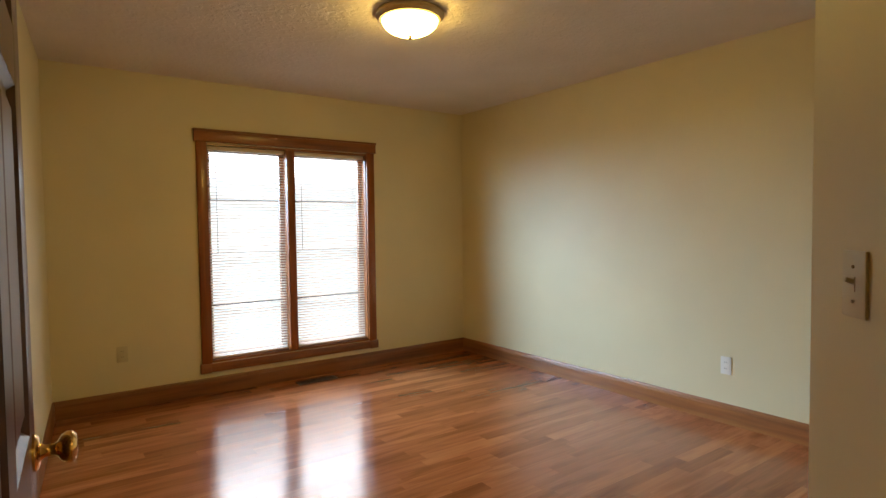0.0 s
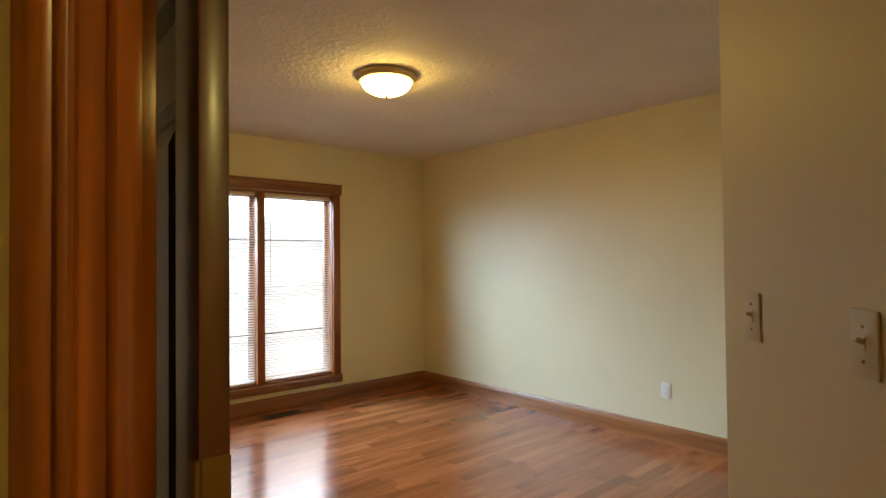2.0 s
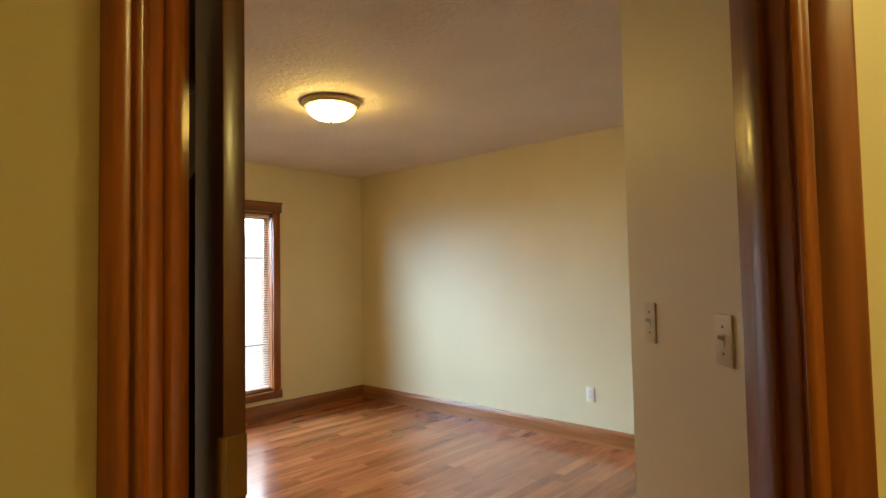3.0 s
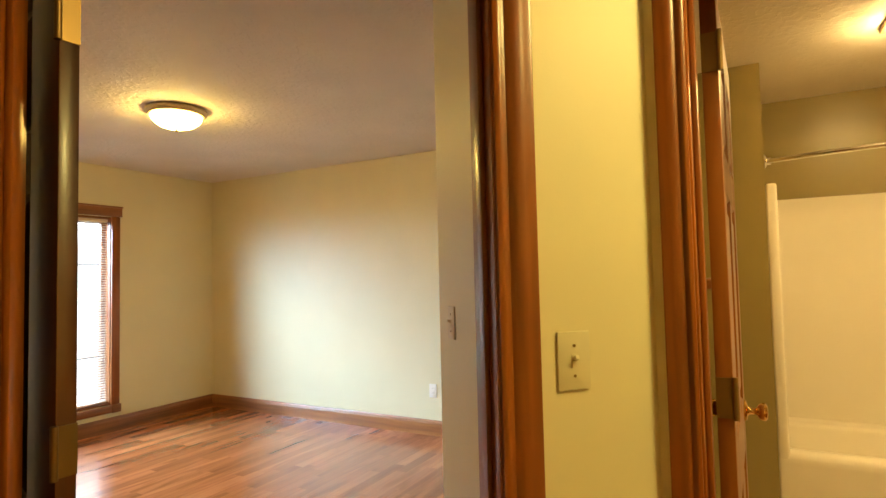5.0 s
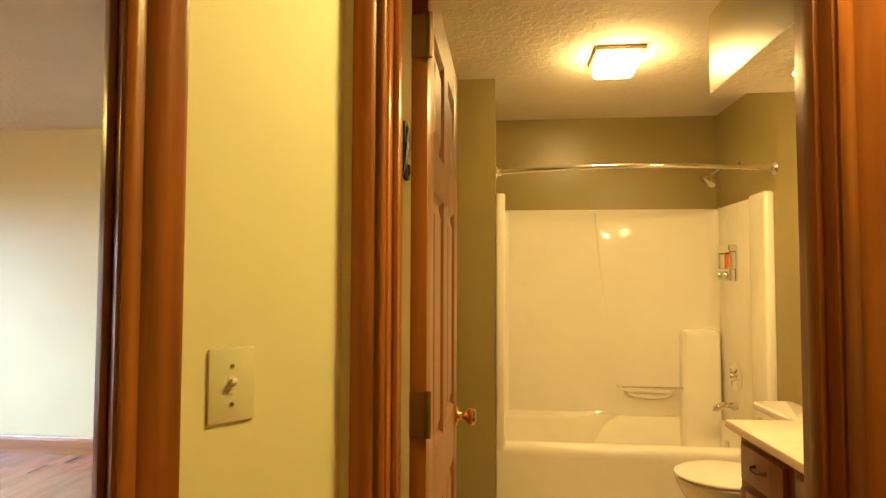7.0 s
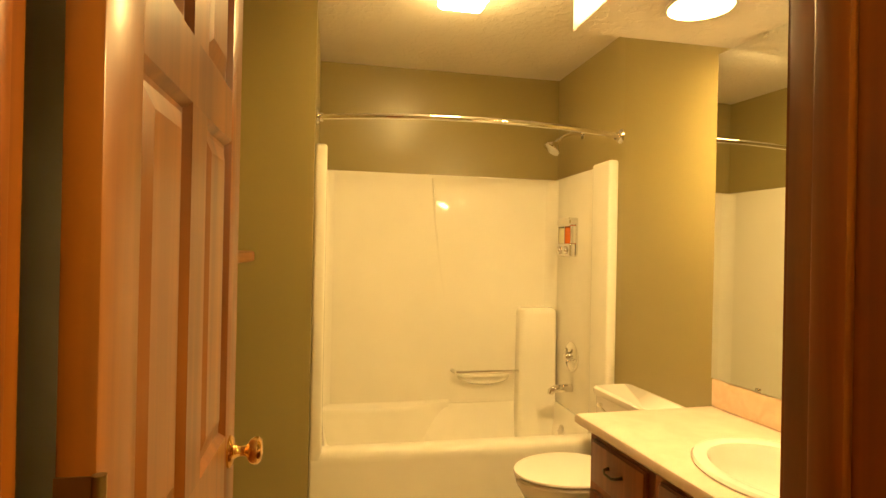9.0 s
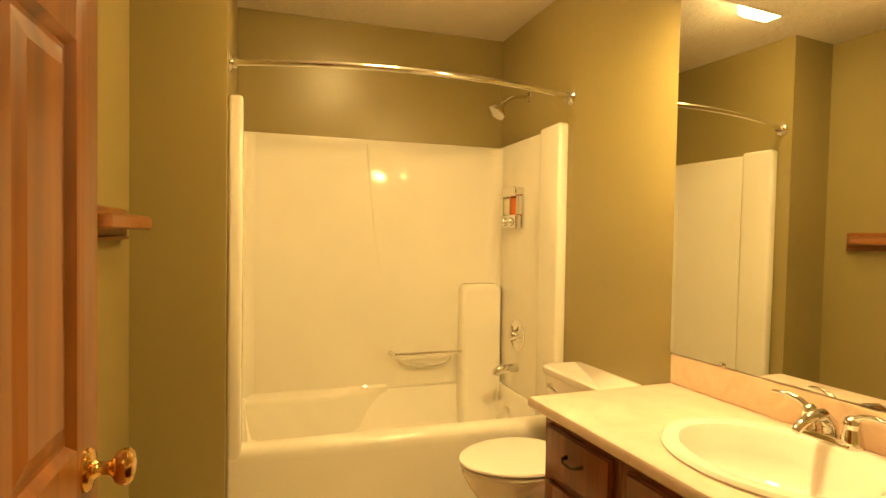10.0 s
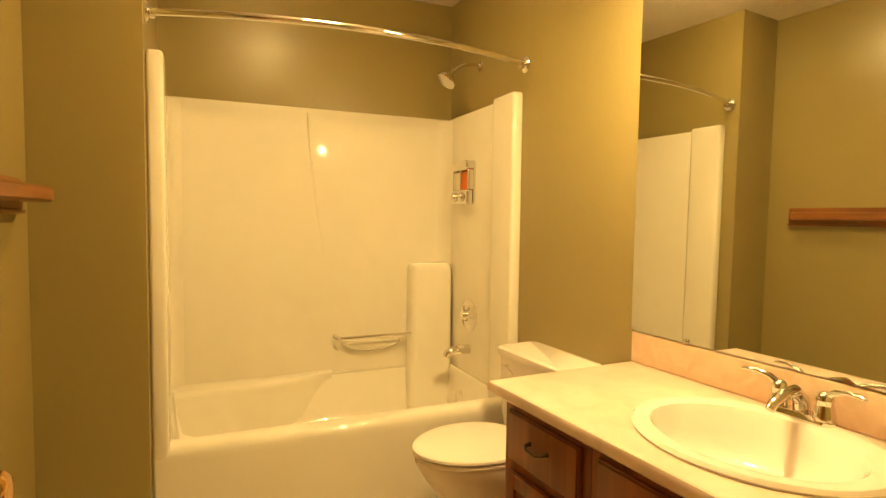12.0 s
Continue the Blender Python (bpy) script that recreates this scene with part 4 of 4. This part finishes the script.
def iron_decor():
    t = thing("wall_decoration", pose(2.28, YL - 0.008, 1.82), "black scrolled iron wall ornament", "wall decoration")
    def spiral(cx, cz, r0, r1, a0, a1, n=18):
        return [(cx + (r0 + (r1 - r0) * i / n) * math.cos(a0 + (a1 - a0) * i / n), 0, cz + (r0 + (r1 - r0) * i / n) * math.sin(a0 + (a1 - a0) * i / n)) for i in range(n + 1)]
    for k in range(3):
        x = -0.24 + 0.24 * k
        part("scroll", tube(spiral(x, 0.05, 0.075, 0.02, -1.2, 4.6), 0.009, 8), BLACK, t)
        part("scroll", tube(spiral(x + 0.06, -0.06, 0.06, 0.015, 2.0, 7.2), 0.009, 8), BLACK, t)
        part("leaf", tube([(x - 0.04, 0, -0.10), (x + 0.0, 0, 0.0), (x + 0.06, 0, 0.10)], [0.004, 0.016, 0.004], 8), BLACK, t)


iron_decor()


# ---- floor planks ----
def plank_floor():
    fl = structure("floor_bedroom", bx(0.2, XR, -0.9, YW, -0.0139, -0.0118), PLANK, "reddish brown wood laminate floor in narrow planks")
    rnd = random.Random(5)
    W = 0.083
    lens = (0.45, 0.62, 0.80, 1.0)
    meshes = {}
    for L in lens:
        bm = bmesh.new()
        a, b = L / 2, W / 2
        rows = [[(sx * (a - i), sy * (b - i), z) for sx, sy in ((-1, -1), (1, -1), (1, 1), (-1, 1))] for i, z in ((0, -0.0115), (0, 0.0))]
        loft(bm, rows)
        me = bpy.data.meshes.new("plank")
        bmesh.ops.recalc_face_normals(bm, faces=bm.faces)
        bm.to_mesh(me)
        bm.free()
        me.materials.append(PLANK)
        meshes[L] = me
    y = YW - W / 2
    while y > 0.36:
        x, left = XR - 0.002, 0.36 + 0.068 * (y - 0.66) if y > 0.7 else 0.36
        first = rnd.uniform(0.2, 0.9)
        while x > left + 0.02:
            L = rnd.choice(lens)
            w = min(L * (first if x > XR - 0.01 else 1.0), x - left)
            ob = new("plank", meshes[L])
            ob.parent = fl
            ob.location, ob.scale = (x - w / 2, y, rnd.uniform(-0.0002, 0.0)), (w / L, 1, 1)
            x -= w
        y -= W
    # landing and doorway
    bm = bmesh.new()
    y = 0.36
    while y > -2.2:
        x = 1.95
        while x > -1.5:
            L = rnd.choice(lens)
            if not (y < 0.2 and x > 1.30):
                box(bm, max(x - L, -1.5) + 0.0005, x - 0.0005, y - W + 0.0005, y - 0.0005, -0.0115, -0.0001)
            x -= L
        y -= W
    tagged(part("landing_planks", bm, PLANK, fl, smooth=False), kind="stuff")


plank_floor()
